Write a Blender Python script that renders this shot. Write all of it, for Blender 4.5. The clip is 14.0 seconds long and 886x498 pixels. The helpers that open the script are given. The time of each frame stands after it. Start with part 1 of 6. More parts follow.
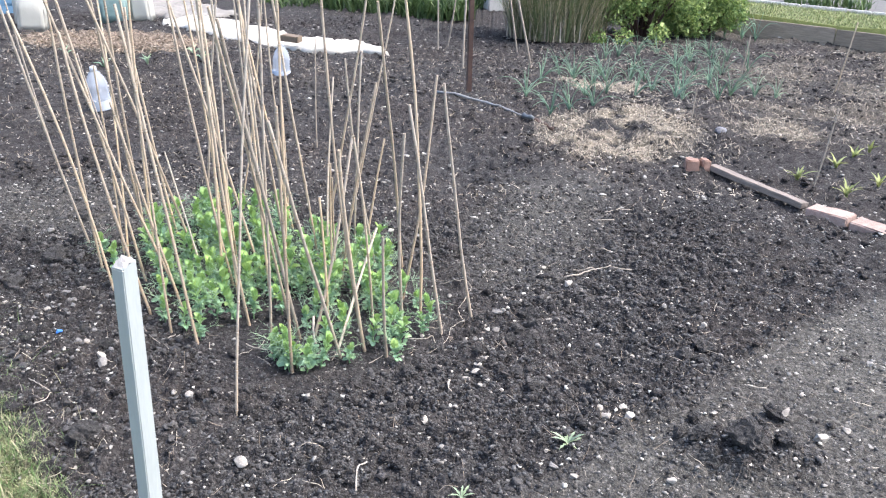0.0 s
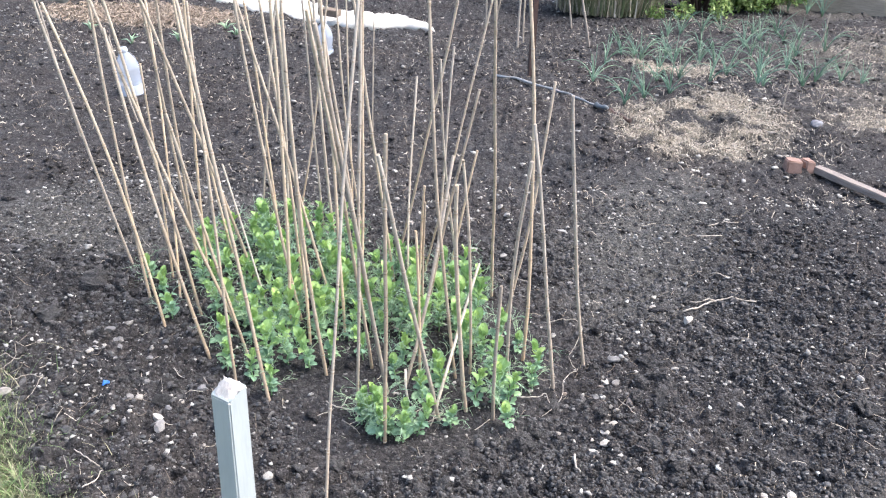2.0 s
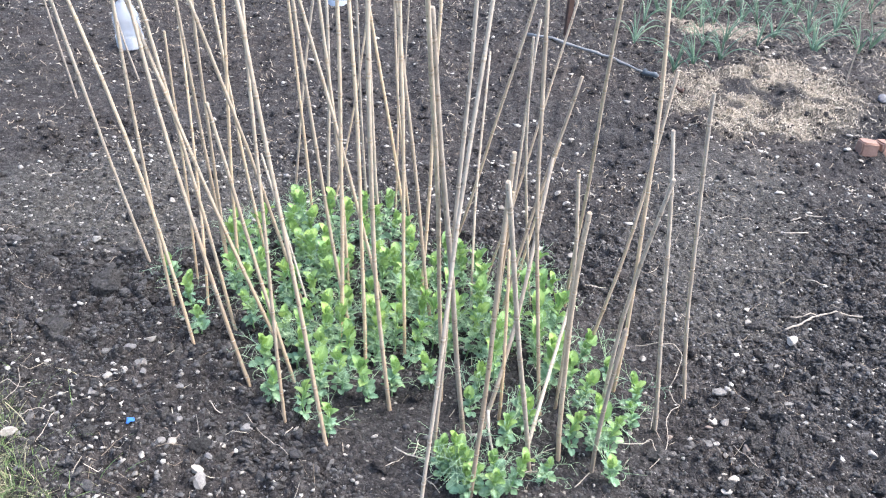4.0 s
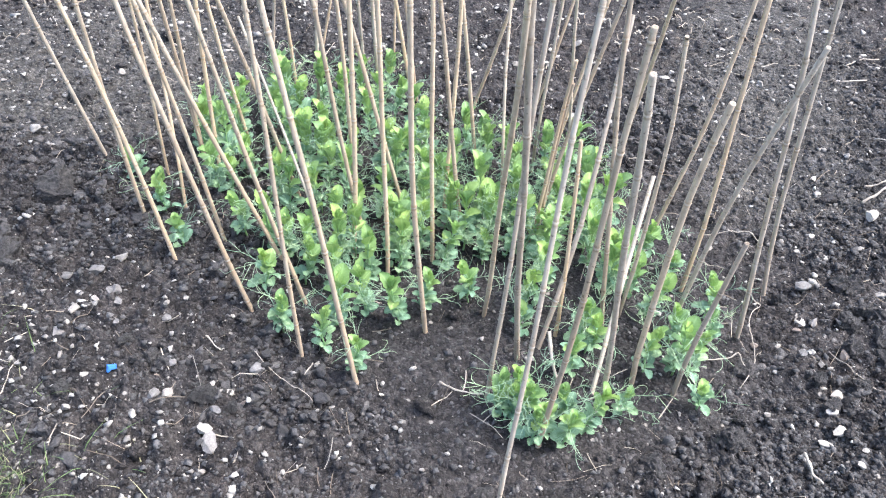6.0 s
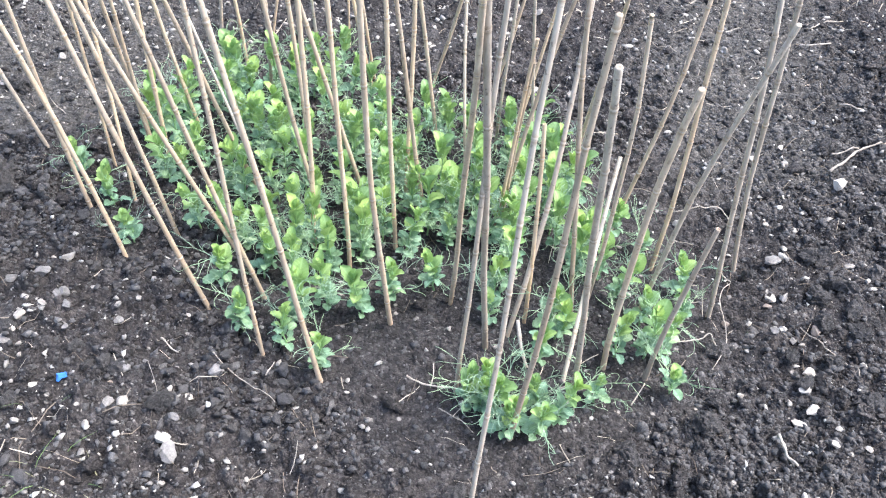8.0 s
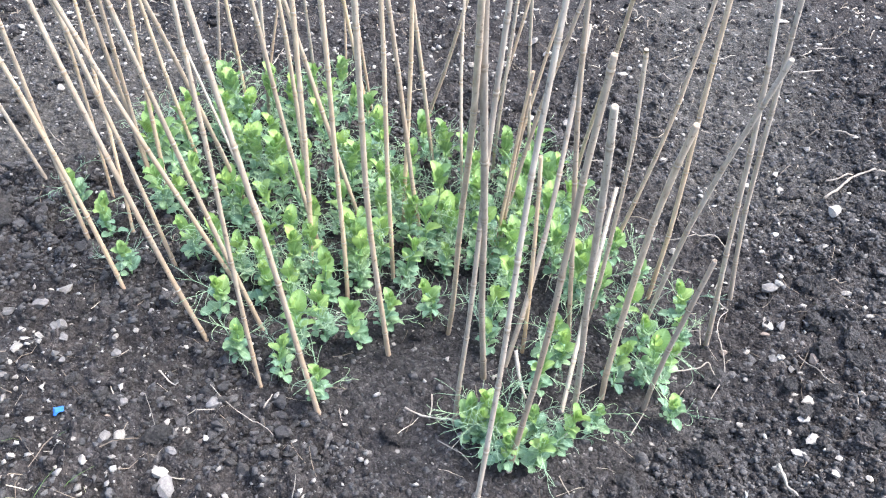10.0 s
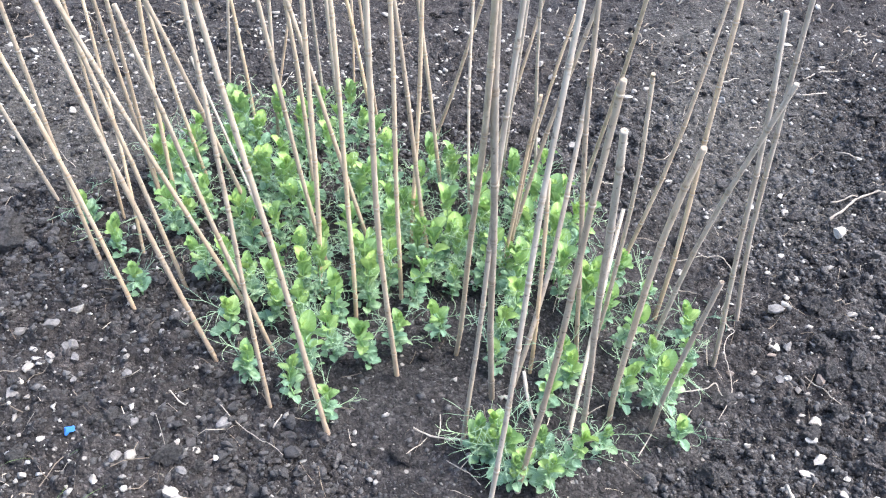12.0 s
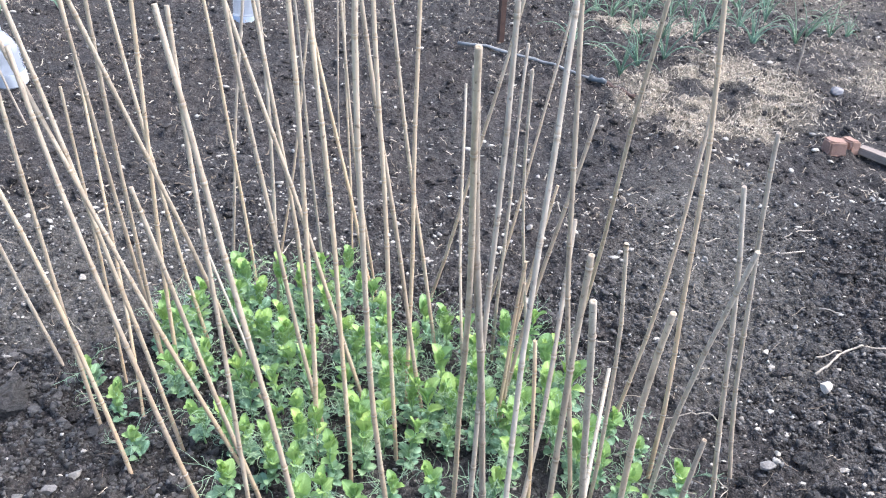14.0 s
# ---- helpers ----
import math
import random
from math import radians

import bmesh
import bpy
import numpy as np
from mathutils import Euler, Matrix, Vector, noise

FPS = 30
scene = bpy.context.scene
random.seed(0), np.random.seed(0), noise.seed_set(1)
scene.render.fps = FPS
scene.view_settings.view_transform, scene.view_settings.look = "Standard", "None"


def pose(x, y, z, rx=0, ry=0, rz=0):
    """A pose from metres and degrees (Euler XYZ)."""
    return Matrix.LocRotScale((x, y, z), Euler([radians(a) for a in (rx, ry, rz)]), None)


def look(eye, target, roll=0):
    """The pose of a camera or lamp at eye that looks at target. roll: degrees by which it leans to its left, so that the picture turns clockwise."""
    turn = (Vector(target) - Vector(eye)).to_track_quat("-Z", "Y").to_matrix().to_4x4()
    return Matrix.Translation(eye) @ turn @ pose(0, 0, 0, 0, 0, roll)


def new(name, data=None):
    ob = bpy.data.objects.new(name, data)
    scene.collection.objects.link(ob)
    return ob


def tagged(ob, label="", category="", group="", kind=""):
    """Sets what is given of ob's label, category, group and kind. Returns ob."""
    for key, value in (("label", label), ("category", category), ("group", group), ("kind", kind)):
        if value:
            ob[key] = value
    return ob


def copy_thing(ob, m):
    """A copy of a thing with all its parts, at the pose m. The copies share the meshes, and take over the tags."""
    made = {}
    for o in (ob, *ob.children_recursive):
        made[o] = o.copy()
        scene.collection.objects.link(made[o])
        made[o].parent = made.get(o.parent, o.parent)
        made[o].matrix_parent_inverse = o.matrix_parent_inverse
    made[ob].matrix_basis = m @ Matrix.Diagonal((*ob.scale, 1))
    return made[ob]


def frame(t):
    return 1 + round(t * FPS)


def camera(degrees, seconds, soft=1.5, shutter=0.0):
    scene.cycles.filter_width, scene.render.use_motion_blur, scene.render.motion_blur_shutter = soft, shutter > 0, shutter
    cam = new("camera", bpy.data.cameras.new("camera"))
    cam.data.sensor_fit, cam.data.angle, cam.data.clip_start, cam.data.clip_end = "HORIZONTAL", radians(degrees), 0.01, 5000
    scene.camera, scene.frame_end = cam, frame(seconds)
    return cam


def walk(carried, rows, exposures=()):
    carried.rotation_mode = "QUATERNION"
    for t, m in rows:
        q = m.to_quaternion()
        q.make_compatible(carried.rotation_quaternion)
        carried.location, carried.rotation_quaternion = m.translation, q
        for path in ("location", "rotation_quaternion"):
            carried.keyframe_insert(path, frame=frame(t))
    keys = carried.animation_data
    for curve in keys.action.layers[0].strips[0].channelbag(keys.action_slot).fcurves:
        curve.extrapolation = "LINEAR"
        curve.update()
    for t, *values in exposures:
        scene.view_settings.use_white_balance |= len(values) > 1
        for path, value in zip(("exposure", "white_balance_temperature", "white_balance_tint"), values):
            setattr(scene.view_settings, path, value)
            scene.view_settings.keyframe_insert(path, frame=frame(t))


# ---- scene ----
cam = camera(56.6, 14.0, 1.2)
PATH = [
    (0, (0.096, -0.046, 1.635), (0.015, 1.781, 0.823), 1.9),
    (0.5, (0.074, 0.118, 1.65), (-0.041, 1.941, 0.834), 1.7),
    (1, (0.023, 0.245, 1.637), (-0.139, 2.053, 0.798), 1.3),
    (1.5, (-0.13, 0.397, 1.652), (-0.271, 2.198, 0.793), 1.4),
    (2, (-0.275, 0.5, 1.638), (-0.381, 2.289, 0.75), 2.1),
    (2.5, (-0.356, 0.663, 1.619), (-0.458, 2.427, 0.683), 2.6),
    (2.7, (-0.37, 0.739, 1.626), (-0.474, 2.501, 0.686), 2.7),
    (4.8, (-0.786, 1.121, 1.566), (-0.79, 2.802, 0.482), 4.0),
    (5, (-0.814, 1.19, 1.551), (-0.811, 2.856, 0.444), 3.3),
    (5.5, (-0.848, 1.344, 1.513), (-0.818, 2.952, 0.324), 3.4),
    (6, (-0.842, 1.424, 1.463), (-0.753, 2.924, 0.143), 4.3),
    (6.5, (-0.839, 1.464, 1.455), (-0.718, 2.927, 0.096), 4.5),
    (7, (-0.837, 1.481, 1.458), (-0.695, 2.926, 0.082), 4.5),
    (7.5, (-0.827, 1.502, 1.456), (-0.669, 2.94, 0.075), 4.5),
    (8, (-0.827, 1.512, 1.46), (-0.66, 2.95, 0.08), 4.5),
    (10.5, (-0.831, 1.523, 1.481), (-0.656, 3.008, 0.153), 4.2),
    (11, (-0.842, 1.512, 1.485), (-0.672, 3.008, 0.167), 4.0),
    (11.5, (-0.843, 1.509, 1.487), (-0.673, 3.013, 0.179), 4.0),
    (12, (-0.842, 1.511, 1.488), (-0.675, 3.019, 0.185), 4.0),
    (12.5, (-0.836, 1.516, 1.49), (-0.675, 3.034, 0.197), 3.8),
    (13, (-0.826, 1.521, 1.494), (-0.666, 3.066, 0.234), 3.6),
    (13.5, (-0.811, 1.492, 1.52), (-0.652, 3.121, 0.37), 3.1),
    (14, (-0.828, 1.453, 1.553), (-0.663, 3.178, 0.554), 2.8),
]
walk(cam, [(t, look(eye, target, roll)) for t, eye, target, roll in PATH], [(0.0, 1.73, 6350, 12), (2.5, 1.77, 6310, 12), (5.0, 1.93, 6230, 12), (8.0, 2.01, 6200, 12), (11.0, 1.94, 6170, 12), (12.5, 1.91, 6150, 12), (14.0, 1.78, 6110, 12)])

# Light: a bright overcast sky with a wide, weak sun behind the clouds.
world = bpy.data.worlds.new("world")
scene.world = world
world.use_nodes = True
wn, wl = world.node_tree.nodes, world.node_tree.links
sky = wn.new("ShaderNodeTexSky")
sky.sky_type, sky.sun_disc = "NISHITA", False
sky.sun_elevation, sky.sun_rotation = radians(59), radians(93)
sky.dust_density, sky.air_density, sky.ozone_density = 4.0, 1.0, 1.0
wn["Background"].inputs["Strength"].default_value = 0.15
wl.new(sky.outputs[0], wn["Background"].inputs["Color"])
sun_data = bpy.data.lights.new("sun", "SUN")
sun_data.energy, sun_data.angle, sun_data.color = 1.2, radians(30), (1.0, 0.975, 0.94)
sun = new("sun", sun_data)
sun.matrix_world = look((4.5, 1.3, 7.6), (0, 1.5, 0))


# ---- numbers and relief ----
def smooth(a, b, v):
    k = np.clip((np.asarray(v, float) - a) / (b - a), 0, 1)
    return k * k * (3 - 2 * k)


def lattice(ix, iy, seed):
    """A repeatable number from 0 to 1 for every cell of a grid."""
    n = (ix.astype(np.int64) * 374761393 + iy.astype(np.int64) * 668265263 + seed * 974634541) & 0x7FFFFFFF
    n = ((n ^ (n >> 13)) * 1274126177) & 0x7FFFFFFF
    n = ((n ^ (n >> 16)) * 1103515245) & 0x7FFFFFFF
    return ((n ^ (n >> 11)) & 0xFFFF) / 65535.0


def value_noise(x, y, size, seed):
    u, v = np.asarray(x, float) / size, np.asarray(y, float) / size
    iu, iv = np.floor(u), np.floor(v)
    fu, fv = u - iu, v - iv
    fu, fv = fu * fu * (3 - 2 * fu), fv * fv * (3 - 2 * fv)
    a, b = lattice(iu, iv, seed), lattice(iu + 1, iv, seed)
    c, d = lattice(iu, iv + 1, seed), lattice(iu + 1, iv + 1, seed)
    return (a + (b - a) * fu) * (1 - fv) + (c + (d - c) * fu) * fv


def lumps(x, y, size, seed, share):
    """Rounded lumps of about that size; share: how many cells hold one."""
    u, v = np.asarray(x, float) / size, np.asarray(y, float) / size
    iu, iv = np.floor(u), np.floor(v)
    best = np.zeros_like(u)
    for i in (-1, 0, 1):
        for j in (-1, 0, 1):
            cu, cv = iu + i, iv + j
            pu, pv = cu + lattice(cu, cv, seed), cv + lattice(cu, cv, seed + 1)
            r = (0.25 + 0.5 * lattice(cu, cv, seed + 2)) * (lattice(cu, cv, seed + 3) < share)
            d2 = (u - pu) ** 2 + (v - pv) ** 2 * (0.7 + 0.9 * lattice(cu, cv, seed + 4))
            best = np.maximum(best, np.sqrt(np.clip(r * r - d2, 0, None)))
    return best * size


def chunks(x, y, size, seed, share, slope=1.3):
    """Angular broken lumps with tilted tops; share: how many cells hold one."""
    u, v = np.asarray(x, float) / size, np.asarray(y, float) / size
    iu, iv = np.floor(u), np.floor(v)
    best = np.zeros_like(u)
    for i in (-1, 0, 1):
        for j in (-1, 0, 1):
            cu, cv = iu + i, iv + j
            du, dv = u - cu - lattice(cu, cv, seed), v - cv - lattice(cu, cv, seed + 1)
            big = lattice(cu, cv, seed + 2)
            r = (0.28 + 0.42 * big) * (lattice(cu, cv, seed + 3) < share)
            turn = 6.283 * lattice(cu, cv, seed + 4)
            reach = np.full_like(u, -9.0)
            for k in range(5):
                a = turn + 1.2566 * k + 0.7 * (lattice(cu, cv, seed + 5 + k) - 0.5)
                reach = np.maximum(reach, (du * np.cos(a) + dv * np.sin(a)) * (0.9 + 0.5 * lattice(cu, cv, seed + 11 + k)))
            top = r * (0.45 + 0.5 * lattice(cu, cv, seed + 17)) + 0.5 * (du * np.cos(turn) + dv * np.sin(turn)) * (lattice(cu, cv, seed + 18) - 0.3)
            best = np.maximum(best, np.minimum((r - reach) * slope, top) * (r > 0))
    return best * size


def bed_share(x, y):
    """1 in the fine raked soil round the peas, 0 outside."""
    d = np.hypot((np.asarray(x) + 0.54) / 0.68, (np.asarray(y) - 2.96) / 0.60)
    return 1 - smooth(0.75, 1.15, d + 0.25 * (value_noise(x, y, 0.25, 5) - 0.5))


def mound(x, y):
    """1 on the heap of turned earth on the trodden soil."""
    d = np.hypot((np.asarray(x, float) - 0.94) / 0.26, (np.asarray(y, float) - 2.12) / 0.15)
    return 1 - smooth(0.45, 1.1, d + 0.5 * (value_noise(x, y, 0.12, 88) - 0.5))


def path_share(x, y):
    """1 on the dry trodden soil in front and behind the peas."""
    x, y = np.asarray(x, float), np.asarray(y, float)
    wob = 0.35 * (value_noise(x, y, 0.5, 8) - 0.5)
    off = (x - 0.403) * 0.68 - (y - 2.016) * 0.73 + 0.08 + 0.6 * wob
    front = smooth(0.0, 0.16, off) * (1 - smooth(1.5, 2.0, off)) * smooth(0.0, 0.3, x + 0.1)
    strip = 1 - smooth(0.15, 0.5, np.abs(x - 0.35 - 0.25 * (y - 3.6) + 0.3 * wob)) 
    strip = strip * smooth(3.1, 3.4, y) * (1 - smooth(4.5, 5.3, y)) * 0.74
    left = (1 - smooth(0.15, 0.4, np.hypot((x + 1.95) / 1.1, (y - 3.95) / 0.7) + wob - 0.3)) * 0.75
    return np.clip(front + strip + left, 0, 1) * (1 - mound(x, y))


def height(x, y):
    """The ground's height."""
    x, y = np.asarray(x, float), np.asarray(y, float)
    flat = np.maximum(bed_share(x, y), 0.85 * path_share(x, y))
    rough = 1 - 0.88 * flat
    z = 0.05 * (value_noise(x, y, 0.9, 1) - 0.5) + 0.022 * (value_noise(x, y, 0.3, 2) - 0.5)
    z = z * (1 - 0.7 * bed_share(x, y))
    wx = x + 0.010 * (value_noise(x, y, 0.022, 101) - 0.5) + 0.02 * (value_noise(x, y, 0.07, 103) - 0.5)
    wy = y + 0.010 * (value_noise(x, y, 0.022, 102) - 0.5) + 0.02 * (value_noise(x, y, 0.07, 104) - 0.5)
    z = z + rough * (0.42 * chunks(wx, wy, 0.11, 110, 0.35, 1.0) + 0.80 * chunks(wx, wy, 0.058, 140, 0.65))
    close = (1 - smooth(1.35, 2.0, x)) * (1 - smooth(2.2, 2.9, -x)) * (1 - smooth(4.0, 4.8, y))
    z = z + close * (0.30 + 0.70 * rough) * (1.2 * chunks(wx, wy, 0.031, 170, 0.85, 1.8) + 0.35 * lumps(wx, wy, 0.017, 30, 0.8) + 0.010 * (value_noise(x, y, 0.035, 3) - 0.5))
    dug = smooth(3.9, 5.0, y) + smooth(1.4, 2.4, np.abs(x + 0.4)) * 0.5
    z = z + np.clip(dug, 0, 1) * rough * (0.30 * chunks(wx, wy, 0.21, 210, 0.5, 0.8) + 0.48 * chunks(wx, wy, 0.10, 250, 0.75, 0.9) + 0.06 * (value_noise(x, y, 0.55, 46) - 0.5) - 0.02)
    ridge = np.exp(-(((x - 1.35) * 0.8 + (y - 5.9) * 0.35) / 1.1) ** 2 - ((y - 6.3) / 1.3) ** 2)
    z = z + 0.10 * ridge * (0.7 + 0.6 * value_noise(x, y, 0.35, 44))
    z = z + 0.045 * mound(x, y) * (0.5 + value_noise(x, y, 0.09, 89))
    far = smooth(9.0, 14.0, np.abs(x)) + smooth(13.0, 18.0, y) + smooth(-1.0, 0.3, -y)
    z = z + 0.018 * (1 - smooth(-1.35, -0.95, x)) * smooth(2.2, 2.6, y)
    return z * (1 - np.clip(far, 0, 1))


def straw_right(x, y):
    d = np.hypot((x - 1.06 - 0.25 * (y - 5.75)) / 0.66, (y - 5.75) / 0.72)
    e = np.hypot((x - 1.15) / 0.45, (y - 7.3) / 0.3)
    f = np.hypot((x - 2.3) / 0.8, (y - 6.0) / 0.7)
    k = np.maximum(np.maximum(1 - d, 1.1 - e), 0.33 - 0.5 * f)
    return np.clip(1.7 * k * smooth(0.34, 0.64, 0.5 * value_noise(x, y, 0.3, 91) + 0.5 * value_noise(x, y, 0.1, 92)), 0, 1)


def straw_left(x, y):
    d = np.hypot((x + 3.75) / 1.15, (y - 8.45 + 0.12 * (x + 3.7)) / 0.6)
    return np.clip(1.6 * (1 - d), 0, 1)


def ground_at(x, y):
    return float(height(np.array([x]), np.array([y]))[0])


# ---- materials ----
def material(name, rough=0.9):
    m = bpy.data.materials.new(name)
    m.use_nodes = True
    b = m.node_tree.nodes["Principled BSDF"]
    b.inputs["Roughness"].default_value = rough
    return m, m.node_tree.nodes, m.node_tree.links, b


def ramp(nodes, links, value, stops):
    r = nodes.new("ShaderNodeValToRGB")
    while len(r.color_ramp.elements) < len(stops):
        r.color_ramp.elements.new(0.5)
    for e, (at, colour) in zip(r.color_ramp.elements, stops):
        e.position, e.color = at, (*colour, 1)
    links.new(value, r.inputs[0])
    return r.outputs[0]


def noise_tex(nodes, links, scale, detail=4.0, coords="Object", stretch=None, rough=0.55):
    t = nodes.new("ShaderNodeTexNoise")
    t.inputs["Scale"].default_value, t.inputs["Detail"].default_value, t.inputs["Roughness"].default_value = scale, detail, rough
    c = nodes.new("ShaderNodeTexCoord")
    if stretch:
        mp = nodes.new("ShaderNodeMapping")
        mp.inputs["Scale"].default_value = stretch
        links.new(c.outputs[coords], mp.inputs[0])
        links.new(mp.outputs[0], t.inputs["Vector"])
    else:
        links.new(c.outputs[coords], t.inputs["Vector"])
    return t.outputs["Fac"]


def mix(nodes, links, fac, a, b, mode="MIX"):
    n = nodes.new("ShaderNodeMix")
    n.data_type, n.blend_type = "RGBA", mode
    for socket, v in ((0, fac), (6, a), (7, b)):
        if hasattr(v, "is_output"):
            links.new(v, n.inputs[socket])
        else:
            n.inputs[socket].default_value = v if socket == 0 else (*v, 1)
    return n.outputs[2]


def bump(nodes, links, b, value, strength, distance):
    n = nodes.new("ShaderNodeBump")
    n.inputs["Strength"].default_value, n.inputs["Distance"].default_value = strength, distance
    links.new(value, n.inputs["Height"])
    links.new(n.outputs[0], b.inputs["Normal"])


def plain(name, dark, light, rough=0.85, scale=14.0, relief=0.3, depth=0.003, stretch=None, island=False, each=0.0, metal=0.0):
    """Two tones mixed by a coarse and a fine grain, with a fine relief."""
    m, n, l, b = material(name, rough)
    coarse = noise_tex(n, l, scale, 4, stretch=stretch)
    fine = noise_tex(n, l, scale * 7, 5, stretch=stretch)
    value = mix(n, l, 0.45, coarse, fine)
    colour = ramp(n, l, value, ((0.34, dark), (0.66, light)))
    if island:
        g = n.new("ShaderNodeNewGeometry")
        tone = ramp(n, l, g.outputs["Random Per Island"], ((0.0, (0.6, 0.6, 0.6)), (0.75, (1.1, 1.1, 1.1)), (1.0, (1.6, 1.6, 1.58))))
        colour = mix(n, l, 1.0, colour, tone, "MULTIPLY")
    if each:
        o = n.new("ShaderNodeObjectInfo")
        tone = ramp(n, l, o.outputs["Random"], ((0.0, (1 - each,) * 3), (1.0, (1 + each,) * 3)))
        colour = mix(n, l, 1.0, colour, tone, "MULTIPLY")
    l.new(colour, b.inputs["Base Color"])
    b.inputs["Metallic"].default_value = metal
    bump(n, l, b, fine, relief, depth)
    return m


def soil_material():
    m, n, l, b = material("soil", 0.95)
    big, mid = noise_tex(n, l, 1.1, 3), noise_tex(n, l, 11, 6, rough=0.65)
    fine, grit = noise_tex(n, l, 70, 5, rough=0.75), noise_tex(n, l, 260, 3, rough=0.7)
    tone = ramp(n, l, mid, ((0.3, (0.0300, 0.0290, 0.0293)), (0.7, (0.0605, 0.0583, 0.0583))))
    brown = ramp(n, l, big, ((0.38, (1.0, 1.0, 1.0)), (0.68, (1.08, 1.0, 0.95))))
    tone = mix(n, l, 1.0, tone, brown, "MULTIPLY")
    dry = n.new("ShaderNodeAttribute")
    dry.attribute_name = "dry"
    tone = mix(n, l, dry.outputs["Fac"], tone, (0.105, 0.102, 0.092))
    chaff = n.new("ShaderNodeAttribute")
    chaff.attribute_name = "chaff"
    flecks = ramp(n, l, noise_tex(n, l, 85, 4, rough=0.7), ((0.36, (0, 0, 0)), (0.52, (1, 1, 1))))
    tone = mix(n, l, mix(n, l, 1.0, chaff.outputs["Fac"], flecks, "MULTIPLY"), tone, (0.32, 0.285, 0.215))
    sward = n.new("ShaderNodeAttribute")
    sward.attribute_name = "sward"
    tone = mix(n, l, sward.outputs["Fac"], tone, (0.15, 0.165, 0.08))
    grain = ramp(n, l, fine, ((0.30, (0.64, 0.64, 0.64)), (0.52, (1.0, 1.0, 1.0)), (0.70, (1.45, 1.44, 1.42))))
    patchy = ramp(n, l, noise_tex(n, l, 26, 4, rough=0.7), ((0.34, (0.72, 0.72, 0.72)), (0.52, (1.0, 1.0, 1.0)), (0.68, (1.33, 1.32, 1.30))))
    grain = mix(n, l, 1.0, grain, patchy, "MULTIPLY")
    # granules: each with its own tone and a rounded top
    c = n.new("ShaderNodeTexCoord")
    warp = n.new("ShaderNodeMixRGB")
    warp.inputs[0].default_value = 0.02
    swirl = n.new("ShaderNodeTexNoise")
    swirl.inputs["Scale"].default_value, swirl.inputs["Detail"].default_value = 60, 2
    l.new(c.outputs["Object"], swirl.inputs["Vector"])
    l.new(c.outputs["Object"], warp.inputs[1])
    l.new(swirl.outputs["Color"], warp.inputs[2])
    tops = []
    for scale, low, high in ((62, 0.72, 1.35), (150, 0.6, 1.55)):
        v = n.new("ShaderNodeTexVoronoi")
        v.inputs["Scale"].default_value = scale
        l.new(warp.outputs[0], v.inputs["Vector"])
        sep = n.new("ShaderNodeSeparateColor")
        l.new(v.outputs["Color"], sep.inputs[0])
        grain = mix(n, l, 1.0, grain, ramp(n, l, sep.outputs[0], ((0.0, (low,) * 3), (0.6, (1.0, 1.0, 1.0)), (1.0, (high,) * 3))), "MULTIPLY")
        tops.append(ramp(n, l, v.outputs["Distance"], ((0.0, (1, 1, 1)), (0.45, (0.6, 0.6, 0.6)), (0.8, (0, 0, 0)))))
    specks = ramp(n, l, grit, ((0.30, (0.62, 0.62, 0.62)), (0.55, (1.0, 1.0, 1.0)), (0.72, (1.65, 1.65, 1.63))))
    colour = mix(n, l, 1.0, mix(n, l, 1.0, tone, grain, "MULTIPLY"), specks, "MULTIPLY")
    # small pale grit
    for scale, share, shade in ((40, 0.90, (0.34, 0.32, 0.29)), (95, 0.88, (0.26, 0.245, 0.22))):
        v = n.new("ShaderNodeTexVoronoi")
        v.inputs["Scale"].default_value = scale
        l.new(c.outputs["Object"], v.inputs["Vector"])
        near = ramp(n, l, v.outputs["Distance"], ((0.15, (1, 1, 1)), (0.26, (0, 0, 0))))
        sep = n.new("ShaderNodeSeparateColor")
        l.new(v.outputs["Color"], sep.inputs[0])
        few = ramp(n, l, sep.outputs[0], ((share, (0, 0, 0)), (share + 0.02, (0.85, 0.85, 0.85))))
        colour = mix(n, l, mix(n, l, 1.0, near, few, "MULTIPLY"), colour, shade)
    l.new(colour, b.inputs["Base Color"])
    b.inputs["Specular IOR Level"].default_value = 0.25
    rubble = noise_tex(n, l, 24, 5, rough=0.7)
    bump(n, l, b, mix(n, l, 0.35, mix(n, l, 0.35, tops[0], tops[1]), mix(n, l, 0.4, rubble, fine)), 1.0, 0.017)
    return m


def leaf_material(name, dark, light, glow=0.25, rough=0.5):
    m, n, l, b = material(name, rough)
    tone = noise_tex(n, l, 25, 3)
    veins = noise_tex(n, l, 160, 3, stretch=(3, 1, 1))
    colour = ramp(n, l, mix(n, l, 0.3, tone, veins), ((0.3, dark), (0.7, light)))
    o = n.new("ShaderNodeObjectInfo")
    vary = ramp(n, l, o.outputs["Random"], ((0.0, (0.72, 0.78, 0.85)), (1.0, (1.15, 1.1, 1.0))))
    colour = mix(n, l, 1.0, colour, vary, "MULTIPLY")
    l.new(colour, b.inputs["Base Color"])
    b.inputs["Specular IOR Level"].default_value = 0.35
    t = n.new("ShaderNodeBsdfTranslucent")
    l.new(colour, t.inputs["Color"])
    s = n.new("ShaderNodeMixShader")
    s.inputs[0].default_value = glow
    l.new(b.outputs[0], s.inputs[1])
    l.new(t.outputs[0], s.inputs[2])
    l.new(s.outputs[0], n["Material Output"].inputs["Surface"])
    bump(n, l, b, veins, 0.25, 0.001)
    return m


